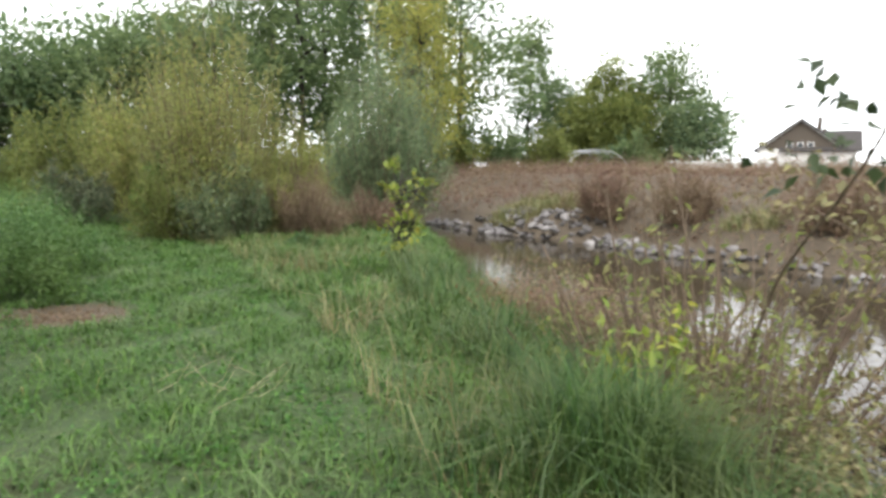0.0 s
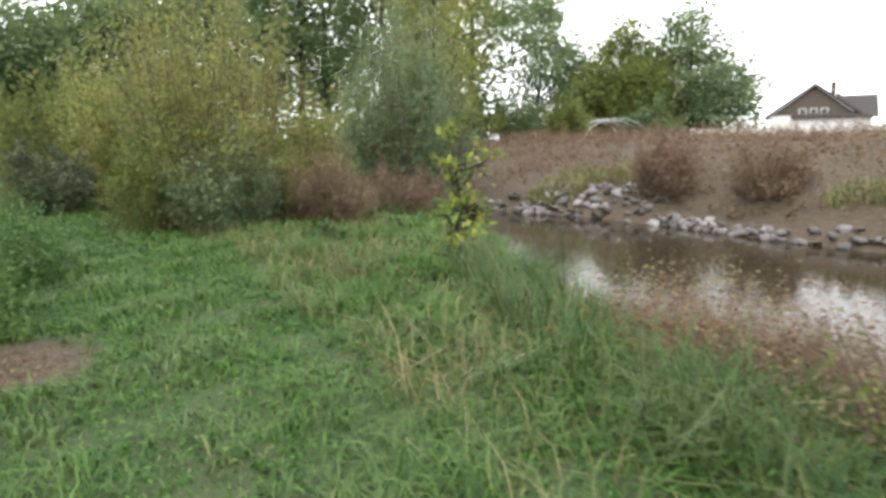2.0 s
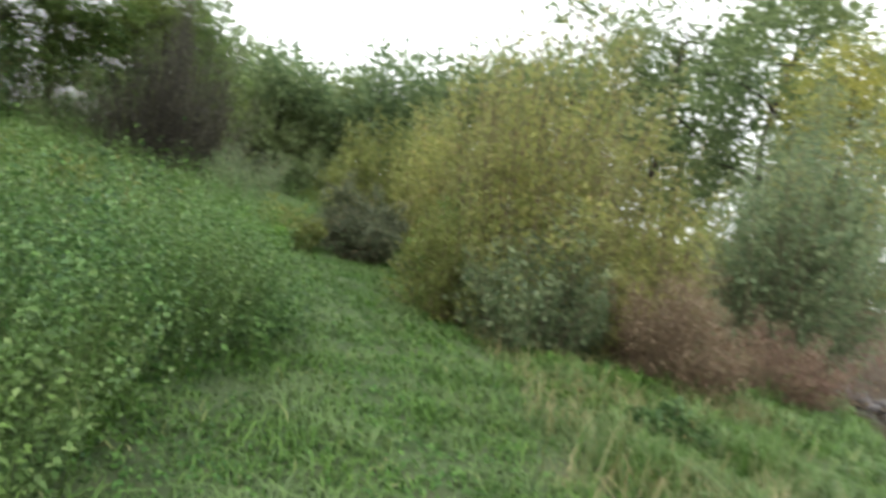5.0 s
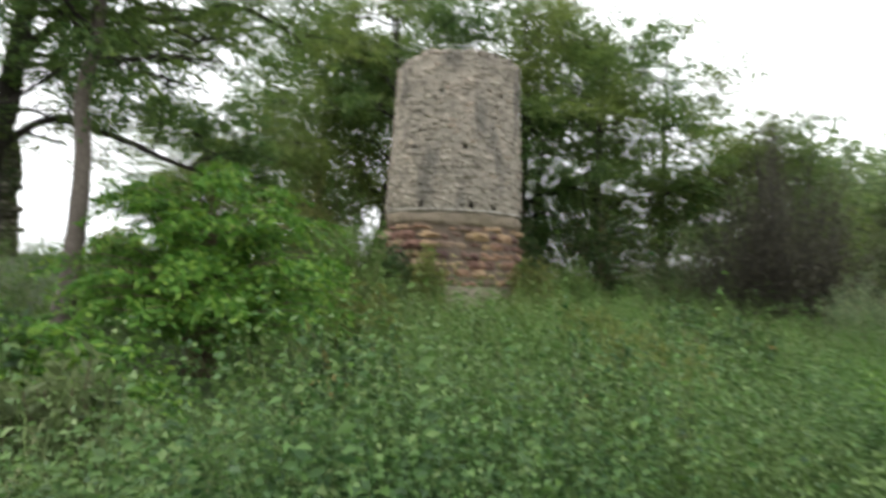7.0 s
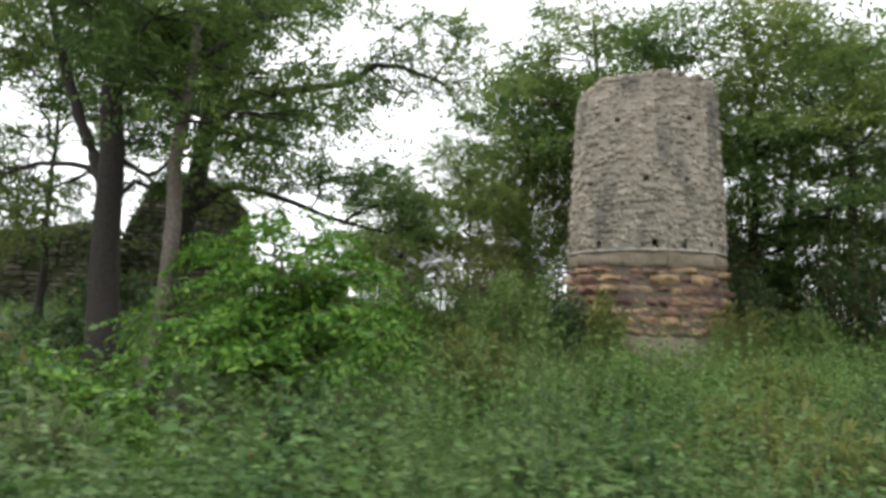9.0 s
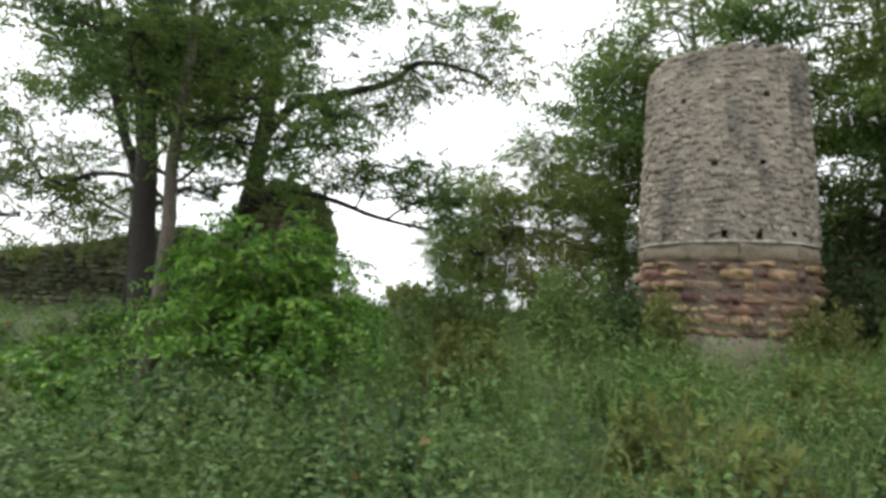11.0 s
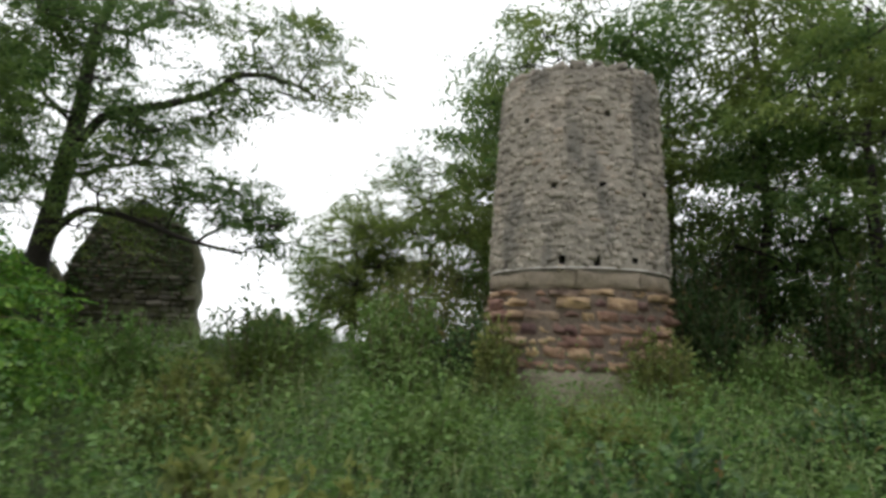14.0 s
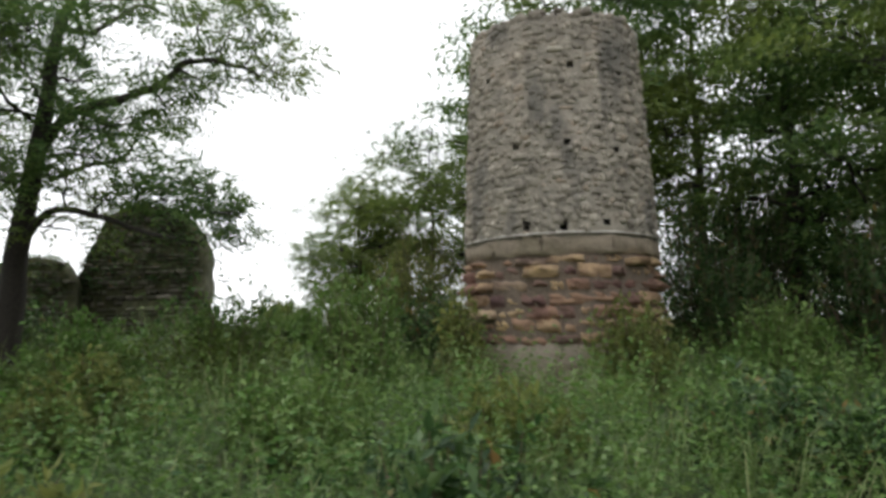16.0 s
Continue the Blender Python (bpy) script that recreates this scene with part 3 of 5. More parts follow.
def crown_tree(name, x, y, height, trunk_r, crown, clusters, per, material, label, seed, kind="leaf", leaf=0.1, lean=(0, 0), trunks=((0, 0),), fork=0.35, singles=False, cluster_r=0.55, z0=None, flat=0.55, extra=(), limbs=(), category="tree", bark=None):
    """A tree: trunk, limbs to clumps spread through the crown's ellipsoid, and leaves in the clumps.
    crown: centre above the foot dx, dy, z and radii; limbs: thickness and course of great limbs, heights above the way."""
    rng = np.random.default_rng(seed)
    z0 = land1(x, y) if z0 is None else z0
    root = thing(name, (x, y, z0), label, category)
    cx, cy, cz, rx, ry, rz = crown
    C = []
    while len(C) < clusters:
        q = rng.uniform(-1, 1, 3)
        d = np.linalg.norm(q)
        if 0.35 < d < 1 and rng.random() < d ** 1.5 + 0.1:
            C.append(np.array([cx + q[0] * rx, cy + q[1] * ry, cz + q[2] * rz]))
    C += [np.array(e, float) for e in extra]
    spines = []
    for n, (ox, oy) in enumerate(trunks):
        top = np.array([ox * 1.6 + cx * 0.6 + lean[0], oy * 1.6 + cy * 0.6 + lean[1], height * 0.93])
        pts = wander((ox, oy, -0.1), top, 14, height * 0.006, rng)
        spines.append(pts)
        rad = trunk_r * (1 - 0.85 * np.linspace(0, 1, 14) ** 0.9)
        rad[0] *= 1.5
        rad[1] *= 1.12
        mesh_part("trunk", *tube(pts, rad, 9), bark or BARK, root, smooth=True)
    B, P, A = [], [], []
    # each clump hangs on the nearest limb that can carry it, the inner ones first
    node = np.concatenate([s_[s_[:, 2] >= fork * height] for s_ in spines])
    thick = np.interp(node[:, 2], (fork * height, height), (trunk_r * 0.55, 0.02))
    first = len(node)
    for r, course in limbs:
        q = np.array(course, float) - np.array([0, 0, z0])
        if r > 0.03:
            spine = spines[0]
            foot = spine[np.argmin(np.linalg.norm(spine - q[0] + np.array([0, 0, 0.25]), axis=1))]
            q = np.concatenate([[foot], q])
        u = np.linspace(0, len(q) - 1, len(q) * 4)
        q = np.stack([np.interp(u, np.arange(len(q)), q[:, k]) for k in range(3)], 1)
        q[1:-1] += rng.normal(size=(len(q) - 2, 3)) * 0.025
        for _ in range(2):
            q[1:-1] = (q[:-2] + 2 * q[1:-1] + q[2:]) / 4
        rad = np.linspace(r, max(0.012, r * 0.28), len(q))
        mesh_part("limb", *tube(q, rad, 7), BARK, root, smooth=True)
        node = np.concatenate([node, q[4:]])
        thick = np.concatenate([thick, rad[4:] * 0.6])
    for c in sorted(C, key=lambda q: float(np.hypot(q[0], q[1]))):
        gap = np.linalg.norm(node - c, axis=1) + 1e-6
        cost = gap * (1 + 0.9 * np.clip((node[:, 2] - c[2] + 0.35 * gap) / gap, 0, 1.5)) + np.where(np.arange(len(node)) < first, 0, 0.25)
        i0 = int(np.argmin(np.where(gap < 0.25, 9, cost)))
        a, dist = node[i0], float(gap[i0])
        limb = bough(a, c, 0.11 * dist, rng, 0.07 * dist)
        r0 = min(thick[i0] * 0.92, 0.018 + 0.024 * dist)
        B.append(tube(limb[::2], np.linspace(r0, max(0.009, r0 * 0.55), 5), 5))
        node = np.concatenate([node, limb[3:]])
        thick = np.concatenate([thick, np.linspace(r0, max(0.009, r0 * 0.55), 9)[3:]])
        size = cluster_r * rng.uniform(0.6, 1.3)
        for _ in range(5):
            e = c + rng.normal(size=3) * size * np.array([0.8, 0.8, flat * 0.8])
            if leaf < 0.2:
                B.append(tube(wander(limb[6], e, 3, 0.04, rng), np.linspace(0.012, 0.004, 3) * (1 + trunk_r), 3))
            m = per // 5
            P.append(e + rng.normal(size=(m, 3)) * size * np.array([0.5, 0.5, flat * 0.5]))
            A.append((P[-1] - limb[3]) * 0.5 / size + rng.normal(size=(m, 3)) * np.array([0.5, 0.5, 0.22]))
    if singles:
        for k in range(0, len(B), 6):
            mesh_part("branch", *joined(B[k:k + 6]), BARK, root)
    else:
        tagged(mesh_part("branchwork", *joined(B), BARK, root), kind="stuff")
    P, A = np.concatenate(P), np.concatenate(A)
    if kind == "spray":
        m = sprays(P, A, leaf * 4 * rng.uniform(0.7, 1.2, len(P)), rng, 4 if leaf < 0.1 else 2, (leaf * (1 if leaf < 0.1 else 1.25), leaf * (0.45 if leaf < 0.1 else 0.56)))
    else:
        w = leaf * rng.uniform(0.6, 1.3, len(P))
        m = leaves(P, A, w, w * 0.6, rng)
    mesh_part("crown", *m, material, root)
    return root


def feather_bush(name, x, y, radius, height, shoots, material, label, seed):
    """A young ash: shoots that rise and arch outwards in tiers, with long pinnate leaves to both sides."""
    rng = np.random.default_rng(seed)
    root = thing(name, (x, y, land1(x, y)), label, "bush")
    S, P, A, L = [], [], [], []
    for k in range(shoots):
        th, rr = rng.uniform(0, 2 * np.pi), math.sqrt(rng.uniform(0.05, 1))
        top = height * math.sqrt(max(1 - 0.82 * rr * rr, 0.05)) * rng.uniform(0.45, 1.0)
        out = np.array([math.cos(th), math.sin(th), 0.0])
        reach = out * rr * radius
        u = np.linspace(0, 1, 9)[:, None]
        pts = reach * (0.25 * u + 0.75 * u ** 2.2) + np.array([0, 0, 1.0]) * top * np.sin(u * 1.75) + rng.normal(size=(1, 3)) * 0.06 * (1 - u)
        pts[0, 2] = -0.03
        S.append(tube(pts, np.linspace(0.014, 0.004, 9), 4))
        n = 11
        w = np.linspace(0.35, 1.0, n) * 7.999
        i0 = w.astype(int)
        c = pts[i0] + (pts[i0 + 1] - pts[i0]) * (w - i0)[:, None]
        t = unit(pts[i0 + 1] - pts[i0])
        side = unit(np.cross(t, np.array([0, 0, 1.0]))) * np.where(np.arange(n) % 2, 1, -1)[:, None]
        P.append(c)
        A.append(t * 0.55 + side * np.linspace(0.9, 0.3, n)[:, None] + out * 0.35 + rng.normal(size=(n, 3)) * 0.14 - np.array([0, 0, 0.12]))
        L.append(rng.uniform(0.26, 0.42, n))
    P, A, L = np.concatenate(P), np.concatenate(A), np.concatenate(L)
    P[:, 2] = np.maximum(P[:, 2], 0.12)
    tagged(mesh_part("stemwork", *joined(S), TWIG, root), kind="stuff")
    mesh_part("foliage", *sprays(P, A, L, rng, 7, (0.085, 0.034)), material, root)
    return root


# beside the way and the pond
shoot_bush("willow_bush", -4.1, 15.9, 2.1, 5.2, 300, 115, 0.085, LEAF["willow"], "yellowing willow bush with upright shoots beside the way", 21, (1.0, 0.9))
shoot_bush("dogwood_bush", -3.4, 14.4, 1.0, 1.9, 110, 110, 0.07, LEAF["glossy"], "low dark grey-green dogwood at the willow's foot", 22)
shoot_bush("dogwood_bush", -4.5, 14.7, 0.9, 2.0, 90, 100, 0.07, LEAF["olive"], "low olive dogwood at the willow's foot", 23)
shoot_bush("russet_bush", -1.9, 15.0, 1.1, 1.5, 150, 80, 0.05, LEAF["russet"], "withered brown bush with bare stems above the shore", 24)
shoot_bush("yellow_bush", -2.2, 16.8, 0.8, 3.4, 70, 90, 0.08, LEAF["willow"], "thin yellow-leaved bush with wiry brown shoots", 25)
shoot_bush("grey_willow", -0.3, 20.3, 2.0, 5.6, 230, 140, 0.1, LEAF["grey_willow"], "grey-green willow tree reaching down to the bank", 26)
shoot_bush("bramble_thicket", -8.2, 18.1, 1.35, 1.9, 110, 120, 0.085, LEAF["bramble"], "dark bramble thicket with reddish canes", 27, droop=0.2)
shoot_bush("hazel_bush", -7.4, 21.0, 2.3, 4.5, 190, 110, 0.12, LEAF["willow"], "olive and rust-coloured bush behind the brambles", 28)
shoot_bush("hazel_bush", -10.5, 24.0, 2.7, 4.3, 180, 100, 0.135, LEAF["olive"], "olive bush beside the way's far end", 29)
shoot_bush("pale_bush", -12.5, 19.4, 1.5, 1.9, 130, 90, 0.07, LEAF["grey_willow"], "low silvery green bush beside the leafless one", 87)
shoot_bush("dead_bush", -15.0, 19.3, 2.1, 5.1, 480, 62, 0.068, LEAF["brown"], "round grey-brown leafless bush on the mound", 30, wood=BARK)
shoot_bush("hazel_bush", -5.6, 18.6, 1.3, 3.4, 130, 110, 0.09, LEAF["olive"], "olive-green bush behind the willow", 81)
shoot_bush("russet_bush", -0.6, 16.4, 1.1, 1.2, 110, 60, 0.05, LEAF["russet"], "withered brown bush with bare stems above the shore", 82)
shoot_bush("privet_bush", -2.8, 15.4, 0.8, 2.2, 70, 90, 0.07, LEAF["willow"], "yellow-green bush between willow and shore", 83)
shoot_bush("privet_bush", -4.95, 15.1, 0.6, 2.1, 60, 100, 0.07, LEAF["nettle"], "green bush at the willow's foot", 84)
for k, (x, y, r, h) in enumerate(((5.3, 17.4, 1.0, 1.5), (6.6, 15.6, 1.1, 1.3), (8.6, 13.0, 1.2, 1.5), (9.4, 11.2, 1.1, 1.2))):
    shoot_bush("knotweed_clump", x, y, r, h, 120, 60, 0.07, LEAF["russet"], "tall withered reddish-brown knotweed clump on the far shore", 180 + k)
crown_tree("birch_tree", 0.9, 31.0, 8.6, 0.12, (0, 0, 4.8, 1.5, 1.5, 4.2), 70, 180, LEAF["birch"], "slender birch with yellow autumn leaves", 33, leaf=0.13, fork=0.12, cluster_r=0.55, flat=1.0)
crown_tree("young_oak", 0.1, 10.7, 1.55, 0.018, (0.05, 0, 0.95, 0.27, 0.27, 0.64), 22, 15, LEAF["sapling"], "young sapling with yellow-green leaves on the shore", 34, leaf=0.095, fork=0.1, cluster_r=0.1, flat=0.8, category="sapling")
# a lone leaning shrub on the near shore, with few leaves
shrub = shoot_bush("shore_shrub", 2.5, 5.6, 1.6, 2.2, 95, 12, 0.085, LEAF["olive"], "sparse shrub with bare arching shoots on the shore", 35, (1.2, 0.7), stem=0.02)
shoot_bush("shore_shrub", 2.25, 4.9, 0.6, 1.15, 34, 34, 0.06, LEAF["reedy"], "low withered shrub at the water's edge", 38)
shoot_bush("shore_sapling", 1.6, 4.65, 0.5, 1.2, 26, 14, 0.095, LEAF["sapling"], "low shrub with yellow-green leaves in the shore grass", 40)
shoot_bush("shore_sapling", 2.1, 4.5, 0.5, 1.5, 34, 22, 0.055, LEAF["olive"], "olive-leaved shrub leaning over the shore", 44)
rr = np.random.default_rng(36)
arm = wander((0, 0, 0.1), (-0.8, -2.6, 2.42), 9, 0.05, rr, 0.25)
mesh_part("branch", *tube(arm, np.linspace(0.016, 0.004, 9), 5), TWIG, shrub)
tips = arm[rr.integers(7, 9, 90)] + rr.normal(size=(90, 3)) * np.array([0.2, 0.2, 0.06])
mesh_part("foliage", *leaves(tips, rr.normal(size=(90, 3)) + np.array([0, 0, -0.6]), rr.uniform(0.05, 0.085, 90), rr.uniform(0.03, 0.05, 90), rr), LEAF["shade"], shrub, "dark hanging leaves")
# stout leaning stems with withered leaves
for ex, ey, ez, r in ((1.5, -0.3, 1.75, 0.028), (1.75, 0.1, 1.7, 0.024), (2.0, -0.5, 1.05, 0.024), (0.9, 0.5, 2.0, 0.016), (0.3, -0.4, 1.7, 0.014), (1.7, -1.0, 0.75, 0.02), (-0.5, 0.2, 1.5, 0.014), (1.2, -0.6, 1.3, 0.014)):
    arm = wander((rr.normal() * 0.12 - 0.25, rr.normal() * 0.12, -0.05), (ex, ey, ez), 9, 0.05, rr, -0.12)
    mesh_part("branch", *tube(arm, np.linspace(r, r * 0.4, 9), 6), TWIG, shrub)
    for k in (5, 7):
        side = wander(arm[k], arm[k] + np.array([rr.normal() * 0.3, rr.normal() * 0.3, rr.uniform(0.2, 0.6)]), 4, 0.04, rr)
        mesh_part("branch", *tube(side, np.linspace(r * 0.4, 0.003, 4), 4), TWIG, shrub)
        tips = side[rr.integers(1, 4, 40)] + rr.normal(size=(40, 3)) * 0.16
        mesh_part("foliage", *leaves(tips, rr.normal(size=(40, 3)) + np.array([0, 0, -0.4]), rr.uniform(0.06, 0.11, 40), rr.uniform(0.03, 0.06, 40), rr), LEAF["reedy"], shrub, "withered olive leaves")

rr = np.random.default_rng(37)
for name, leafy, spots in (("sedge", "shore", ((1.25, 4.0, 1500, 0.75, 0.45), (0.6, 4.2, 500, 0.35, 0.5))), ("tussock_grass", "grass", ((1.6, 6.4, 500, 0.6, 0.3), (-1.6, 11.3, 600, 0.35, 0.35), (-0.9, 12.4, 500, 0.4, 0.35), (1.2, 8.6, 400, 0.45, 0.3)))):
    tufts = []
    for x, y, n, h, r in spots:
        c = rr.normal(size=(n, 2)) * r * 0.5
        tufts.append(blades(np.c_[c + (x, y), land(c[:, 0] + x, c[:, 1] + y)], rr.uniform(0.5, 1.1, n) * h, rr.uniform(0.006, 0.012, n), rr.uniform(0.3, 1.2, n), rr))
    tagged(mesh_part(name, *joined(tufts), LEAF[leafy]), "dense tussocks of arching blades near the water", "grass", kind="stuff")

st = []
for x, y, n in ((-0.95, 5.2, 12), (0.1, 7.2, 12), (0.3, 9.0, 18), (0.5, 10.6, 12), (-0.1, 8.2, 10)):
    for _ in range(n):
        a = rr.uniform(-0.5, 0.9) + (math.pi if rr.random() < 0.3 else 0)
        L = rr.uniform(0.15, 0.42)
        c = np.array([x + rr.normal() * 0.3, y + rr.normal() * 0.16, 0])
        q = np.array([c, c + np.array([math.cos(a), math.sin(a) * 0.7, 0]) * L * 0.5, c + np.array([math.cos(a), math.sin(a), 0]) * L])
        q[:, 2] = land(q[:, 0], q[:, 1]) + np.array([0.04, 0.1, rr.uniform(0.08, 0.3)])
        st.append(tube(q, np.array([0.003, 0.0025, 0.0012]), 3))
tagged(mesh_part("dry_stalks", *joined(st), LEAF["straw"]), "pale dry stalks lying in the grass", "grass", kind="stuff")
shoot_bush("bramble_clump", -1.6, 12.2, 0.42, 0.42, 60, 60, 0.07, LEAF["bramble_and_shaded"], "low dark bramble clump in the grass", 39, droop=0.2)

# litter on the bare spot beside the way
lx = np.c_[rr.normal(-3.2, 0.35, 900), rr.normal(7.6, 0.28, 900)]
ob = mesh_part("leaf_litter", *leaves(np.c_[lx, land(lx[:, 0], lx[:, 1]) + 0.012], np.c_[rr.normal(size=(900, 2)), rr.normal(size=900) * 0.15], rr.uniform(0.02, 0.06, 900), rr.uniform(0.01, 0.03, 900), rr), LEAF["russet"])
tagged(ob, "dry brown litter on a bare patch of earth", "litter", kind="stuff")

# the mound
crown_tree("robinia_tree", -10.0, 5.13, 9.4, 0.2, (0.1, -0.1, 5.5, 2.2, 2.1, 1.9), 38, 100, LEAF["robinia"], "robinia with a stout dark forked trunk on the mound", 41, "spray", 0.07, fork=0.36, cluster_r=0.42, flat=0.4, lean=(0.0, 0.1), singles=True,
           extra=((0.3, -1.6, 4.6), (0.4, -2.1, 4.9), (0.6, -1.2, 5.4), (-0.2, -2.0, 4.2), (0.5, -2.4, 3.6), (0.2, -1.4, 4.0), (0.6, -1.9, 3.0), (0.4, -2.5, 2.7), (0.3, -1.3, 2.5), (0.1, -1.7, 2.0), (0.5, -2.2, 2.2), (0.3, -2.8, 2.0), (-0.3, -2.4, 2.6), (0.0, -3.1, 2.8), (-0.8, -1.5, 2.6), (-1.0, -2.2, 2.2), (-1.4, -0.6, 2.7), (-1.6, 0.2, 2.9), (0.4, -2.9, 3.4), (-0.5, -3.4, 3.3)),
           limbs=((0.1, ((0.04, -0.12, 2.95), (0.08, -0.42, 3.55), (0.12, -0.7, 4.3), (0.2, -1.0, 5.4), (0.3, -1.3, 6.4))), (0.05, ((0.02, 0.1, 3.2), (-0.1, 0.4, 3.0), (-0.3, 0.9, 3.6)))))
crown_tree("robinia_tree", -8.8, 6.5, 7.4, 0.105, (-0.1, 0.1, 4.5, 1.2, 1.35, 1.4), 22, 100, LEAF["robinia"], "slimmer robinia with paler bark beside the forked one", 43, "spray", 0.07, fork=0.38, cluster_r=0.4, flat=0.42, lean=(-0.1, 0.1), singles=True,
           extra=((0.0, 0.9, 3.0), (-0.3, 1.1, 3.3), (0.1, 0.6, 2.9), (-0.5, 0.8, 2.8)), bark=PALE_BARK)
crown_tree("robinia_tree", -12.62, 4.17, 9.4, 0.235, (-0.2, 0.55, 5.4, 2.2, 2.0, 2.5), 28, 95, LEAF["robinia"], "tall open robinia leaning over the ruined wall", 42, "spray", 0.08, fork=0.25, cluster_r=0.38, flat=0.36, lean=(-0.5, 0.5), singles=True,
           extra=((-1.20, 4.51, 4.72), (-1.15, 4.23, 5.09), (-1.01, 3.96, 4.54), (-1.01, 3.59, 5.09), (-0.92, 3.13, 4.63), (-0.83, 2.94, 4.91), (-0.83, 2.67, 4.26), (-0.64, 2.30, 4.45), (-0.55, 2.02, 4.08), (-0.55, 1.84, 3.44), (-0.46, 1.47, 4.26), (-0.37, 1.38, 3.62), (-0.28, 1.10, 3.07), (-0.51, 1.75, 2.88), (-0.69, 2.30, 2.98), (-0.28, 0.83, 2.42), (-0.83, 2.76, 2.79), (-0.92, 3.22, 2.98), (-0.97, 3.59, 2.79), (-1.06, 3.96, 2.52), (-1.01, 3.77, 2.15), (-0.83, 3.13, 2.52), (-1.10, 4.23, 5.64), (-0.92, 3.50, 5.74), (-0.18, 0.83, 5.09), (0.18, -0.46, 3.90), (0.28, -0.83, 4.36), (0.18, -0.64, 3.25)),
           limbs=((0.085, ((-0.11, 0.40, 3.11), (-0.24, 0.90, 3.52), (-0.47, 1.77, 3.29), (-0.70, 2.62, 2.93), (-0.92, 3.40, 2.79))), (0.028, ((-0.72, 2.67, 2.94), (-0.81, 2.94, 3.16), (-0.98, 3.62, 3.34))),
                  (0.095, ((-0.16, 0.59, 4.49), (-0.28, 1.05, 5.04), (-0.52, 1.91, 5.18), (-0.71, 2.65, 5.29), (-0.81, 3.02, 5.64), (-0.93, 3.46, 5.69), (-1.09, 4.07, 5.47), (-1.17, 4.34, 5.27))), (0.026, ((-0.81, 3.03, 5.55), (-0.90, 3.37, 5.35), (-0.97, 3.61, 5.00))), (0.05, ((-0.16, 0.59, 4.35), (-0.31, 1.16, 4.35), (-0.46, 1.70, 4.17)))))
for k, (x, y, h, r, rz, zc, leafy) in enumerate(((-22.3, 15.6, 11, 3.1, 4.4, 5.6, "robinia"), (-20.6, 17.6, 10, 2.7, 4.0, 5.0, "robinia"), (-22.0, 11.2, 11, 2.6, 4.2, 6.2, "robinia"), (-23.2, 9.3, 8.6, 2.0, 3.4, 4.4, "robinia"), (-26, 13.5, 12, 3.2, 5.2, 5.4, "robinia"), (-26.5, 18, 12, 3.4, 5.2, 5.2, "robinia"), (-23.5, 21.5, 11, 3.2, 4.8, 5.0, "robinia"), (-19.0, 21.8, 6.5, 2.3, 3.0, 3.2, "robinia"))):
    crown_tree("robinia_tree", x, y, h - 1.3, 0.19, (0, 0, zc, r, r, rz), 74, 82, LEAF[leafy], "tall leafy robinia standing behind the tower", 50 + k, "spray", 0.118, fork=0.16, cluster_r=0.5, flat=0.42)
crown_tree("young_robinia", -12.2, 2.2, 5.6, 0.07, (0, 0, 3.5, 1.8, 1.8, 1.7), 26, 58, LEAF["robinia"], "slight robinia with lacy foliage among the ruins", 64, "spray", 0.075, fork=0.2, cluster_r=0.36, flat=0.4)
crown_tree("young_robinia", -21.0, 5.4, 4.2, 0.06, (0, 0, 2.4, 1.4, 1.3, 1.8), 40, 58, LEAF["robinia"], "young robinia on the crest of the mound", 59, "spray", 0.08, fork=0.12, cluster_r=0.35)
crown_tree("young_robinia", -20.2, 8.0, 5.0, 0.06, (0, 0, 2.8, 1.7, 1.7, 2.2), 58, 58, LEAF["robinia"], "young robinia on the crest of the mound", 60, "spray", 0.08, fork=0.12, cluster_r=0.35)
crown_tree("young_robinia", -19.6, 6.3, 3.7, 0.05, (0, 0, 1.9, 1.3, 1.3, 1.6), 42, 58, LEAF["robinia"], "young robinia on the crest of the mound", 61, "spray", 0.08, fork=0.12, cluster_r=0.3)
feather_bush("ash_bush", -9.1, 7.75, 1.36, 2.2, 110, LEAF["bright"], "bright green young ash bush with feathery leaves", 62)
for k, (x, y, r, h) in enumerate(((-7.95, 6.4, 0.7, 1.05), (-7.4, 7.2, 0.42, 0.85), (-6.6, 6.0, 0.55, 0.75))):
    feather_bush("ash_bush", x, y, r, h, 22, LEAF["bright"], "small bright green ash bush with feathery leaves", 63 + k)
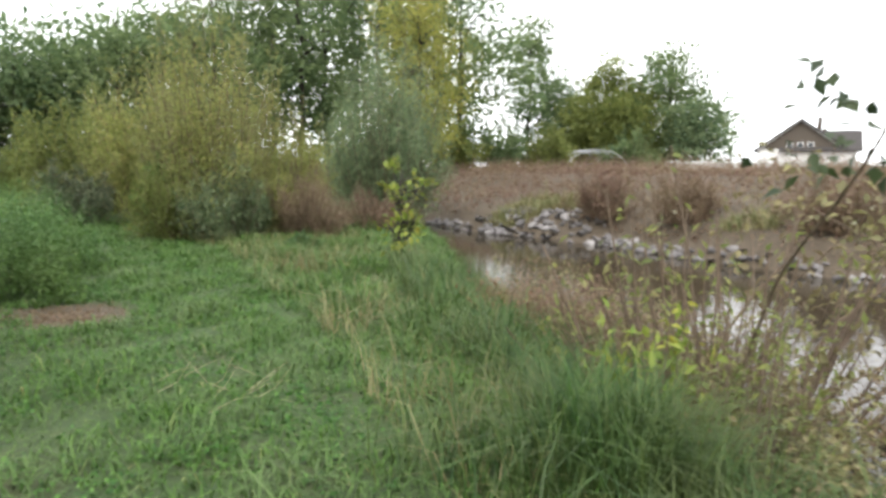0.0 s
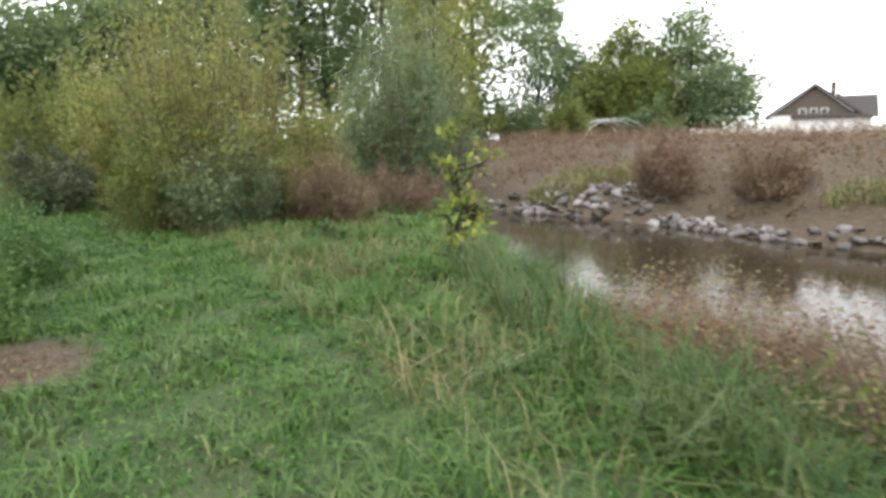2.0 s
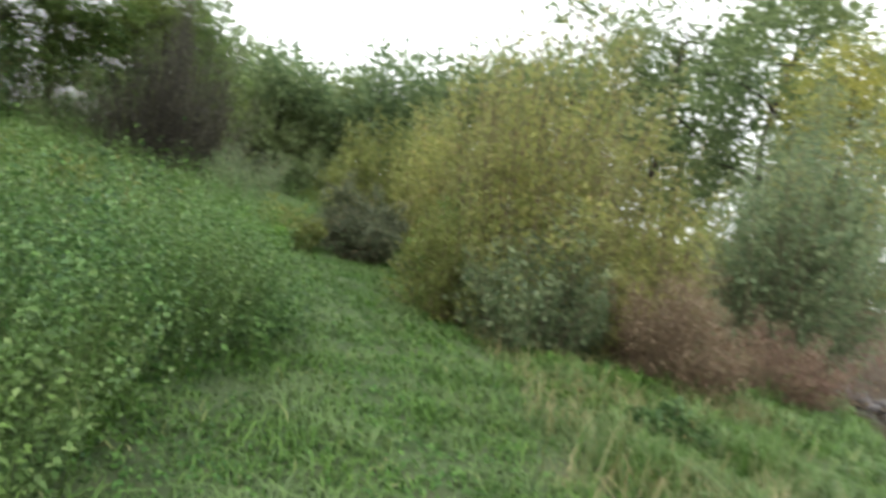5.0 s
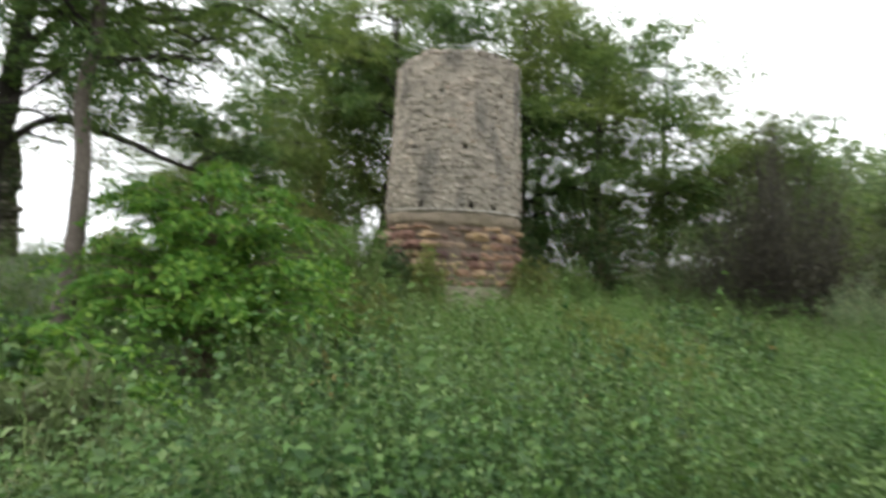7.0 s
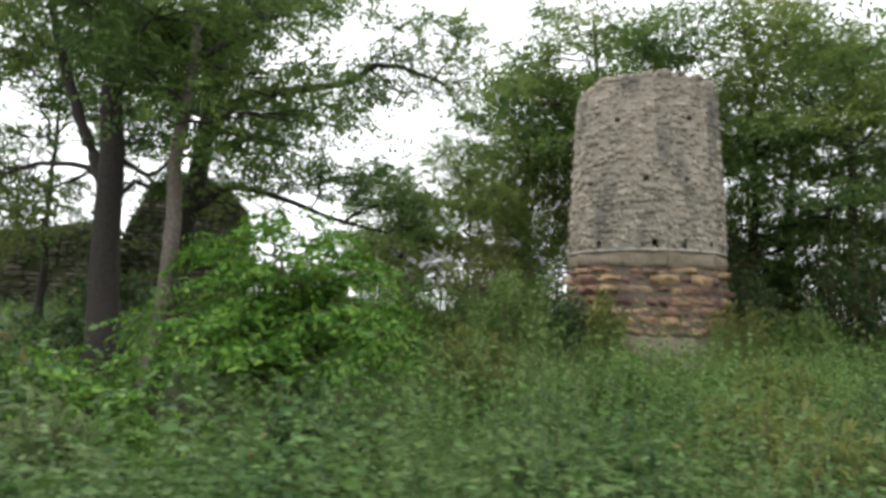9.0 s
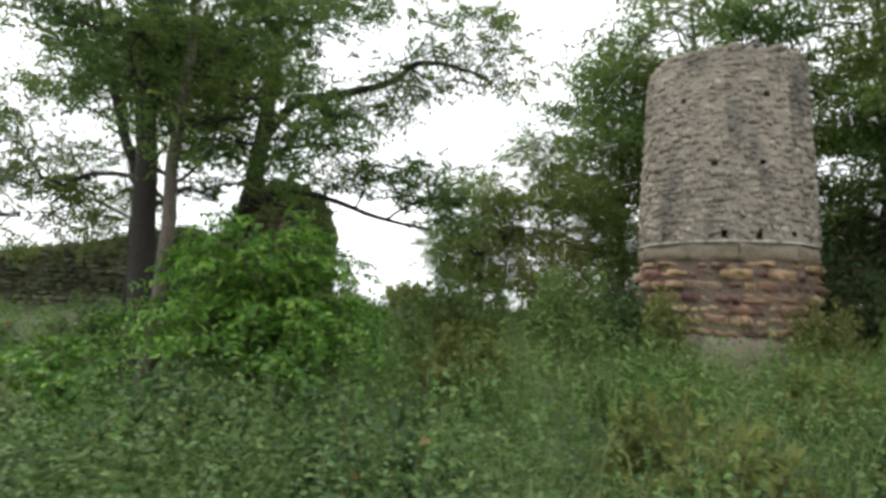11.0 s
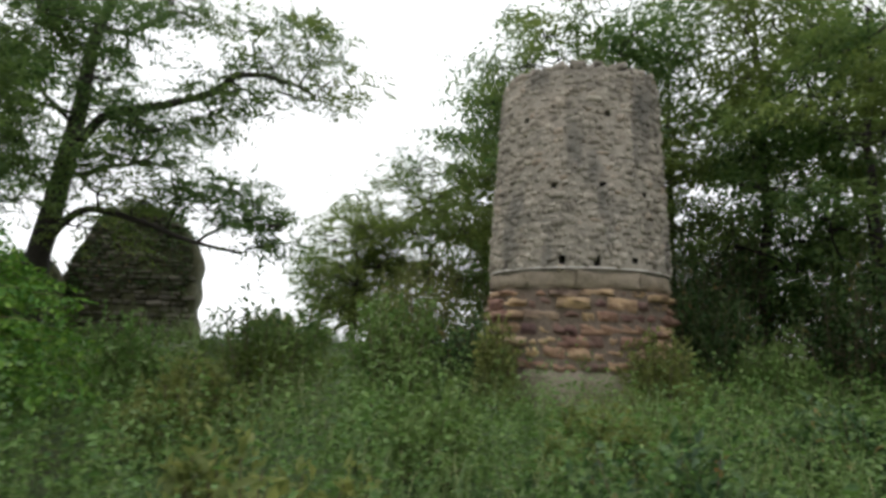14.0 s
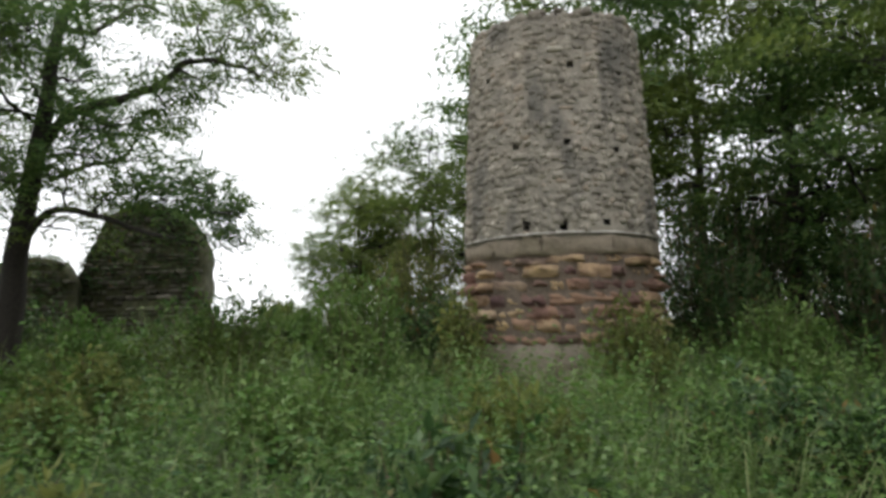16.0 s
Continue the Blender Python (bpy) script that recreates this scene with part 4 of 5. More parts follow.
# undergrowth below the robinias takes the dark bramble leaf to paint tree shade
for k, (x, y, r, h, leafy, label) in enumerate(((-18.4, 8.6, 1.3, 2.9, "olive", "yellow-green bush beside the tower"), (-14.8, 9.6, 1.1, 1.9, "nettle", "low green bush on the slope"), (-13.4, 8.2, 1.1, 1.8, "robinia", "low green bush on the slope"),
                                              (-15.7, 10.5, 0.75, 1.5, "bramble_and_shaded", "dark green elder bush at the tower's foot"), (-15.1, 11.2, 0.4, 1.5, "olive", "thin yellow-green bush in front of the tower"), (-15.5, 13.55, 0.7, 1.6, "olive", "light green goldenrod clump at the tower's foot"),
                                              (-17.5, 15.3, 0.9, 1.5, "nettle", "green undergrowth bush below the robinias"), (-17.0, 18.0, 1.3, 2.8, "forest", "green undergrowth bush below the robinias"), (-19.2, 16.8, 1.3, 3.2, "bramble_and_shaded", "undergrowth bush below the robinias, leaves darkened in place of shade"), (-24.0, 14.6, 2.0, 4.6, "bramble_and_shaded", "undergrowth bush below the robinias, leaves darkened in place of shade"),
                                              (-10.7, 4.0, 0.9, 0.8, "bramble_and_shaded", "dark green bush below the twin robinia"), (-23.5, 16.8, 2.2, 4.2, "bramble_and_shaded", "undergrowth bush below the robinias, leaves darkened in place of shade"), (-21.5, 19.5, 1.9, 5.4, "bramble_and_shaded", "undergrowth bush below the robinias, leaves darkened in place of shade"), (-20.6, 13.8, 1.4, 3.2, "bramble_and_shaded", "undergrowth bush below the robinias, leaves darkened in place of shade"), (-20.2, 9.9, 1.5, 3.0, "nettle", "green bush behind the tower"), (-16.6, 6.6, 0.9, 0.9, "nettle", "low green bush on the slope"), (-12.4, 6.6, 1.0, 1.2, "nettle", "low green bush on the slope"), (-13.7, 2.4, 0.9, 1.3, "bramble_and_shaded", "dark bush at the foot of the robinia"), (-21.6, 14.8, 1.5, 4.2, "bramble_and_shaded", "undergrowth bush below the robinias, leaves darkened in place of shade"), (-19.4, 14.6, 0.9, 2.4, "bramble_and_shaded", "undergrowth bush below the robinias, leaves darkened in place of shade"), (-18.6, 4.6, 0.7, 0.9, "olive", "thin pale bush on the crest"),
                                              # first clump: dark leaves put the trees' shade into its colour
                                              (-7.3, 6.2, 0.9, 1.15, "bramble_and_shaded", "bramble clump below the trees, leaves darkened to stand for their shade"), (-6.7, 7.2, 0.7, 0.9, "forest", "dark weed clump in the shade of the trees"), (-6.6, 10.6, 0.7, 0.95, "bramble_and_shaded", "low bramble clump on the slope"), (-8.2, 12.0, 0.8, 0.95, "olive", "pale green weed clump on the slope"), (-9.6, 13.9, 0.9, 1.0, "bramble_and_shaded", "low bramble clump on the slope"), (-11.4, 11.4, 0.9, 0.9, "nettle", "low green bush on the slope"), (-10.6, 9.4, 0.7, 0.9, "olive", "pale green weed clump on the slope"), (-7.6, 14.4, 0.6, 0.8, "bright", "fresh green weed clump on the slope"), (-12.6, 15.4, 1.0, 1.0, "bramble_and_shaded", "low bramble clump on the slope"), (-9.0, 16.6, 0.8, 1.0, "olive", "pale green weed clump on the slope"), (-6.9, 9.0, 0.6, 1.0, "bramble_and_shaded", "low bramble clump on the slope"), (-12.0, 13.2, 0.7, 0.8, "olive", "pale green weed clump on the slope"))):
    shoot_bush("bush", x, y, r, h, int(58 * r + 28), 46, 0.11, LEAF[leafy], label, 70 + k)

# far woods and trees beyond the pond
for k in range(22):
    rr = random.Random(k)
    hd = 44 - k * 2.35
    d = 40 + (k % 3) * 6 + rr.uniform(-2, 2)
    h = float(np.interp(hd, (-8, -3, 4, 12, 20, 31, 44), (8, 14.5, 16.5, 15, 11.2, 7.0, 6.0))) + rr.uniform(-0.8, 0.8)
    x, y = -math.sin(radians(hd)) * d, 2 + math.cos(radians(hd)) * d
    crown_tree("forest_tree", x, y, h, 0.24, (0, 0, h * 0.56, h * 0.2 + 0.8, h * 0.2 + 0.8, h * 0.45), 40, 115, LEAF["forest"], "tall dark green tree of the wood behind", 100 + k, leaf=0.37, fork=0.15, cluster_r=1.0, flat=0.8)
for k, (hd, d, h, r, leafy, label) in enumerate(((-10.9, 55, 12, 1.7, "forest", "slim dark tree beyond the far bank"), (-13.5, 57, 8, 1.6, "grey_willow", "grey-green tree beyond the far bank"), (-17.4, 53, 8.2, 1.7, "olive", "olive tree beyond the far bank"), (-15.5, 52, 5, 1.6, "olive", "low olive tree beyond the far bank"), (-20.6, 53, 6, 2.2, "olive", "low olive tree beyond the far bank"),
                                                 (-22.4, 52, 8.6, 2.7, "forest", "big rounded tree beyond the far bank"), (-24.6, 50, 5, 1.9, "grey_willow", "grey-green bushy tree beyond the far bank"), (-19.0, 50, 5.0, 1.8, "olive", "low olive tree beyond the far bank"))):
    x, y = 0.2 - math.sin(radians(hd)) * d, 1.1 + math.cos(radians(hd)) * d
    crown_tree("far_tree", x, y, h, 0.2, (0, 0, h * 0.55, r, r, h * 0.48), 50, 130, LEAF[leafy], label, 140 + k, leaf=0.3, fork=0.1, cluster_r=0.8, flat=0.8, z0=1.0)
for k, (hd, d, h, r, leafy) in enumerate(((0.5, 34, 3.2, 2.0, "grey_willow"), (-4.5, 38, 3.4, 2.2, "olive"), (-8.5, 41, 3.2, 2.2, "forest"), (-12.5, 43, 3.0, 2.0, "olive"), (-19.5, 46, 3.0, 2.2, "forest"), (4, 30, 3.4, 1.8, "willow"), (9, 30, 3.4, 2.2, "olive"), (14, 32, 3.4, 2.4, "forest"), (19, 34, 3.2, 2.4, "olive"), (24, 36, 3.2, 2.4, "forest"), (29, 37, 3.4, 2.6, "olive"), (34, 38, 3.4, 2.6, "forest"), (39, 40, 3.4, 2.6, "forest"), (44, 40, 3.2, 2.6, "olive"))):
    x, y = 0.2 - math.sin(radians(hd)) * d, 1.1 + math.cos(radians(hd)) * d
    shoot_bush("hedge_bush", x, y, r, h, 80, 42, 0.28, LEAF[leafy], "leafy hedge bush behind the far bank", 160 + k)

# ---- the ruins ----
RUBBLE = stone_material("grey_rubble", ((0, (0.3, 0.27, 0.23)), (0.4, (0.41, 0.37, 0.315)), (0.9, (0.53, 0.485, 0.415)), (1, (0.4, 0.32, 0.25))), 30, (0.15, 0.145, 0.135), 0.7, streak=0.3)
RUBBLE_REST = stone_material("grey_rubble_joined", ((0, (0.3, 0.27, 0.23)), (0.4, (0.41, 0.37, 0.315)), (0.9, (0.53, 0.485, 0.415)), (1, (0.4, 0.32, 0.25))), 30, (0.15, 0.145, 0.135), 0.7, per="island", streak=0.3)
ASHLAR = stone_material("bossed_sandstone", ((0, (0.15, 0.115, 0.115)), (0.2, (0.27, 0.175, 0.145)), (0.45, (0.38, 0.27, 0.2)), (0.75, (0.5, 0.4, 0.25)), (1, (0.42, 0.35, 0.28))), 16, (0.12, 0.085, 0.08), 0.65)
RING = stone_material("weathered_sandstone", ((0, (0.29, 0.255, 0.205)), (1, (0.38, 0.335, 0.275))), 16, (0.17, 0.16, 0.1), 0.5)
nt = ASHLAR.node_tree
old = nt.nodes["Principled BSDF"].inputs["Base Color"].links[0].from_socket
where = nt.nodes.new("ShaderNodeNewGeometry").outputs["Position"]
tint = ramp(nt, noise_tex(nt, 2.6, 4, 0.7, where), ((0.32, (0.55, 0.42, 0.45)), (0.5, (1.0, 0.9, 0.85)), (0.68, (1.2, 1.1, 0.9))))
nt.links.new(mixed(nt, 0.85, old, tint, "MULTIPLY"), nt.nodes["Principled BSDF"].inputs["Base Color"])
def weathered(material, scale, stops, amount):
    """Broad patches of dirt and lichen over a stone material."""
    nt = material.node_tree
    b = nt.nodes["Principled BSDF"]
    old = b.inputs["Base Color"].links[0].from_socket
    place = nt.nodes.new("ShaderNodeNewGeometry").outputs["Position"]
    nt.links.new(mixed(nt, amount, old, ramp(nt, noise_tex(nt, scale, 6, 0.75, place), stops), "MULTIPLY"), b.inputs["Base Color"])


MORTAR = stone_material("old_lime_mortar", ((0, (0.4, 0.365, 0.315)), (1, (0.4, 0.365, 0.315))), 30, (0.13, 0.125, 0.115), 0.7, streak=0.3)
for m in (RUBBLE, RUBBLE_REST, MORTAR):
    weathered(m, 1.9, ((0.3, (0.42, 0.43, 0.43)), (0.48, (0.84, 0.86, 0.85)), (0.62, (1.0, 0.99, 0.97)), (0.75, (0.66, 0.6, 0.52))), 0.85)
    weathered(m, 7.0, ((0.35, (0.6, 0.58, 0.56)), (0.55, (1.1, 1.08, 1.05))), 0.6)
weathered(RING, 3.5, ((0.3, (0.5, 0.46, 0.42)), (0.5, (0.9, 0.85, 0.8)), (0.7, (1.1, 1.05, 0.95))), 0.85)
JOINT = plain_material("dark_base_joints", (0.1, 0.08, 0.065), (0.24, 0.185, 0.14), 18, 0.95)
PALE = plain_material("pale_new_mortar", (0.24, 0.22, 0.19), (0.55, 0.51, 0.45), 7, 0.95)
# shade inside the scaffold holes, painted as a near-black core
DARK = plain_material("hole_shade_core", (0.02, 0.018, 0.015), (0.05, 0.045, 0.04), 12, 0.95)
MOSSY = plain_material("mossy_crumbled_wall", (0.035, 0.04, 0.02), (0.12, 0.115, 0.06), 7, 0.95)


def stone_variants(name, count, material, seed, boss=0.3, lo=0.06, hi=0.2, rough=1.0):
    """Rough blocks of unit size, each with a proud hewn face towards +y."""
    rng = np.random.default_rng(seed)
    made = []
    for _ in range(count):
        ins = rng.uniform(lo, hi)
        rim, face = 0.5 - boss, 0.5
        q = [(-0.5, -0.5, -0.5), (0.5, -0.5, -0.5), (0.5, -0.5, 0.5), (-0.5, -0.5, 0.5)]
        q += [(-0.5, rim, -0.5), (0.5, rim, -0.5), (0.5, rim, 0.5), (-0.5, rim, 0.5)]
        a = 0.5 - ins * 0.6
        q += [(-a, face, -0.5 + ins), (a, face, -0.5 + ins), (a, face, 0.5 - ins), (-a, face, 0.5 - ins), (0, face + 0.12, 0)]
        v = np.array(q)
        v[4:8] += rng.normal(size=(4, 3)) * np.array([0.05, 0.07, 0.08])
        v[8:] += rng.normal(size=(5, 3)) * np.array([0.1, 0.13, 0.1]) * rough
        f = [(4, 5, 9, 8), (5, 6, 10, 9), (6, 7, 11, 10), (7, 4, 8, 11), (0, 1, 5, 4), (1, 2, 6, 5), (2, 3, 7, 6), (3, 0, 4, 7)]
        tri = [t for c in f for t in ((c[0], c[1], c[2]), (c[0], c[2], c[3]))] + [(8, 9, 12), (9, 10, 12), (10, 11, 12), (11, 8, 12)]
        me = grid_mesh(name, v, np.array(tri))
        me.materials.append(material)
        made.append((me, v, np.array(tri)))
    return made


# mossy rubble; its tone is also darkened to paint the backlit wall
OLD = stone_material("mossy_backlit_rubble", ((0, (0.07, 0.065, 0.05)), (0.5, (0.13, 0.12, 0.095)), (1, (0.22, 0.2, 0.165))), 22, (0.05, 0.055, 0.03), 0.7)
OLD_REST = stone_material("mossy_backlit_rubble_joined", ((0, (0.07, 0.065, 0.05)), (0.5, (0.13, 0.12, 0.095)), (1, (0.22, 0.2, 0.165))), 22, (0.05, 0.055, 0.03), 0.7, per="island")
ROUGH = stone_variants("stone", 14, OLD, 15, 0.4)


def hewn_variants(name, count, material, seed, face=0.42, rough=0.11):
    """Bossed blocks of unit size: a rough-hewn face of many facets towards +y, drafted back at its margins."""
    rng = np.random.default_rng(seed)
    made = []
    nx, nz = 5, 4
    for n in range(count):
        v = []
        for iz in range(nz + 1):
            for ix in range(nx + 1):
                x, z = ix / nx - 0.5, iz / nz - 0.5
                rim = ix in (0, nx) or iz in (0, nz)
                y = 0.12 if rim else face + rng.normal() * rough
                jx, jz = (rng.normal() * 0.02, rng.normal() * 0.035) if rim else (rng.normal() * 0.03, rng.normal() * 0.05)
                v.append((x + jx, y + (rng.normal() * 0.05 if rim else 0), z + jz))
        v += [(-0.5, -0.5, -0.5), (0.5, -0.5, -0.5), (0.5, -0.5, 0.5), (-0.5, -0.5, 0.5)]
        f = []
        w = nx + 1
        for iz in range(nz):
            for ix in range(nx):
                q = iz * w + ix
                f += [(q, q + 1, q + w + 1), (q, q + w + 1, q + w)]
        k = w * (nz + 1)
        c = (0, nx, w * (nz + 1) - 1, w * nz)
        for a in range(4):
            b2 = (a + 1) % 4
            f += [(k + a, k + b2, c[b2]), (k + a, c[b2], c[a])]
        me = grid_mesh(name, v, np.array(f))
        me.materials.append(material)
        made.append((me, np.array(v), np.array(f)))
    return made


SMALL = stone_variants("stone", 18, RUBBLE, 5, 0.22, 0.1, 0.28, 0.6)
BLOCK = hewn_variants("block", 20, ASHLAR, 6, 0.36, 0.15)
SLAB = hewn_variants("slab", 8, RING, 7, 0.3, 0.05)
TX, TY = -17.0, 12.1
HOLES = ((0, 2.86), (20.6, 2.86), (-39.5, 2.86), (44, 2.88), (-5.2, 4.09), (24, 4.13), (53.5, 4.04), (28.7, 5.29), (-50, 4.1), (-28, 5.3))


def shaft_r(z):
    return 1.55 - 0.051 * (z - 2.8)


def round_pose(az, z, r, w, d, h, tilt=0.0):
    a = radians(az)
    m = Matrix.Translation((math.cos(a) * r, math.sin(a) * r, z)) @ Matrix.Rotation(a - math.pi / 2, 4, "Z") @ Matrix.Rotation(tilt, 4, "Y")
    return m @ Matrix.Diagonal((w, d, h, 1))


tower = thing("round_tower", (TX, TY, 0), "ruined round tower of grey rubble on a bossed red sandstone base", "tower")
# mortar skin with the scaffold holes left open; the near-black core behind paints their shade
na, nz = 180, 64
z_lo, z_hi = 0.2, 6.08
V, F, LOW = [], [], []
for iz in range(nz + 1):
    z = z_lo + (z_hi - z_lo) * iz / nz
    for ia in range(na):
        a = 2 * math.pi * ia / na
        r = (shaft_r(z) - 0.01 if z > 2.7 else 1.49) + 0.01 * noise.noise((math.cos(a) * 6, math.sin(a) * 6, z * 5))
        top = 0.09 * noise.noise((math.cos(a) * 3, math.sin(a) * 3, 7)) if iz == nz else 0
        V.append((math.cos(a) * r, math.sin(a) * r, z + top))
for iz in range(nz):
    zc = z_lo + (z_hi - z_lo) * (iz + 0.5) / nz
    for ia in range(na):
        ac = 360 * (ia + 0.5) / na
        if any(abs((ac - ha + 180) % 360 - 180) < 2.1 and abs(zc - hz) < 0.06 for ha, hz in HOLES):
            continue
        a, b_ = iz * na + ia, iz * na + (ia + 1) % na
        (F if zc > 2.7 else LOW).append((a, b_, b_ + na, a + na))
mesh_part("mortar", V, np.array(F), MORTAR, tower, "grey lime mortar")
mesh_part("base_core", V[:na * (nz + 1)], np.array(LOW), JOINT, tower, "dark joints of the base")
bm = bmesh.new()
bmesh.ops.create_cone(bm, cap_ends=True, segments=40, radius1=1.3, radius2=1.24, depth=5.75, matrix=Matrix.Translation((0, 0, 3.05)))
part("core", bm, DARK, tower)
bm = bmesh.new()
bmesh.ops.create_cone(bm, cap_ends=True, segments=48, radius1=1.36, radius2=1.3, depth=0.12, matrix=Matrix.Translation((0, 0, 5.96)))
part("rubble_fill", bm, MOSSY, tower, "mossy rubble filling the broken top")
rng = np.random.default_rng(77)
rest = []
made = 0
z = 2.77
while z < 6.2:
    h = rng.uniform(0.07, 0.125)
    az = rng.uniform(0, 20)
    end = az + 360
    R = shaft_r(z)
    while az < end - 3:
        w = rng.choice((rng.uniform(0.06, 0.12), rng.uniform(0.1, 0.24)))
        da = math.degrees(w / R)
        mid = az + da / 2
        sz = z + h / 2 + rng.normal() * 0.026 + 0.03 * math.sin(mid * 0.07 + z * 2)
        hole = any(abs((mid - ha + 180) % 360 - 180) < da / 2 + 1.6 and abs(sz - hz) < h / 2 + 0.035 for ha, hz in HOLES)
        crest = 6.1 + 0.06 * math.cos(radians(mid - 20)) + 0.07 * noise.noise((math.cos(radians(mid)) * 3, math.sin(radians(mid)) * 3, 7))
        if not hole and sz < crest + 0.04:
            k = int(rng.integers(len(SMALL)))
            m = round_pose(mid, sz, R - 0.1 + rng.normal() * 0.011, w * rng.uniform(0.82, 1.05), 0.2, h * rng.uniform(0.65, 1.45), rng.normal() * 0.24)
            front = (mid + 180) % 360 - 180
            if -8 < front < 66 and made < 300:
                o = new("stone", SMALL[k][0])
                o.parent, o.matrix_local = tower, m
                made += 1
            else:
                vv = np.c_[SMALL[k][1], np.ones(len(SMALL[k][1]))] @ np.array(m).T
                rest.append((vv[:, :3], SMALL[k][2]))
        az += da
    z += h
ob = mesh_part("stonework", *joined(rest), RUBBLE_REST, tower, "weathered grey rubble stones")
tagged(ob, kind="stuff")
# ring course, its pale fillet, and the bossed courses below
ring_at = 0.0
for n, da in enumerate((38, 30, 26, 34, 41, 28, 33, 36, 25, 39, 30)):
    o = new("ring_stone", SLAB[n % 8][0])
    o.parent, o.matrix_local = tower, round_pose(ring_at + da / 2 + 8, 2.59, 1.5 - 0.0012 * da, math.radians(da) * 1.53, 0.26, 0.27)
    ring_at += da
ringv = []
for k, (r, zz) in enumerate(((1.535, 2.79), (1.56, 2.772), (1.572, 2.752), (1.55, 2.74))):
    ringv += [(math.cos(2 * math.pi * a / 120) * (r + 0.008 * noise.noise((a * 0.5, k, 1))), math.sin(2 * math.pi * a / 120) * r, zz + 0.012 * noise.noise((a * 0.3, k, 4))) for a in range(120)]
i, j = np.meshgrid(np.arange(3), np.arange(120), indexing="ij")
fq = np.stack([i * 120 + j, i * 120 + (j + 1) % 120, (i + 1) * 120 + (j + 1) % 120, (i + 1) * 120 + j], -1).reshape(-1, 4)
mesh_part("fillet", ringv, fq, PALE, tower, "pale mortar fillet above the ring course")
z = 2.44
for h in (0.13, 0.2, 0.17, 0.21, 0.19, 0.2, 0.18):
    az = rng.uniform(0, 25)
    end = az + 360
    while az < end - 6:
        da = rng.uniform(8, 25)
        if az + da > end - 8:
            da = end - az
        w = math.radians(da) * 1.55
        o = new("block", BLOCK[int(rng.integers(len(BLOCK)))][0])
        o.parent, o.matrix_local = tower, round_pose(az + da / 2, z - h / 2 + rng.normal() * 0.014, 1.44 + rng.normal() * 0.03, w * rng.uniform(0.88, 1.0), rng.uniform(0.24, 0.34), h * rng.uniform(0.75, 1.06), rng.normal() * 0.045)
        az += da
    z -= h


# a crumbling pale footing under the bossed courses
FOOTING = stone_material("crumbling_footing", ((0, (0.34, 0.29, 0.24)), (1, (0.34, 0.29, 0.24))), 18, (0.16, 0.11, 0.08), 0.6)
rings = []
for k, (r, zz) in enumerate(((1.4, z + 0.1), (1.5, z + 0.02), (1.53, z - 0.14), (1.49, z - 0.3), (1.5, z - 0.6), (1.46, z - 1.0))):
    for a in range(140):
        c, q = math.cos(2 * math.pi * a / 140), math.sin(2 * math.pi * a / 140)
        rr_ = r + 0.05 * noise.noise((c * 5, q * 5, k * 0.9)) + 0.025 * noise.noise((c * 14, q * 14, k * 2.1))
        rings.append((c * rr_, q * rr_, zz + 0.05 * noise.noise((c * 4, q * 4, 3 + k))))
i, j = np.meshgrid(np.arange(5), np.arange(140), indexing="ij")
fq = np.stack([i * 140 + j, (i + 1) * 140 + j, (i + 1) * 140 + (j + 1) % 140, i * 140 + (j + 1) % 140], -1).reshape(-1, 4)
mesh_part("footing", rings, fq, FOOTING, tower, "pale crumbling footing")


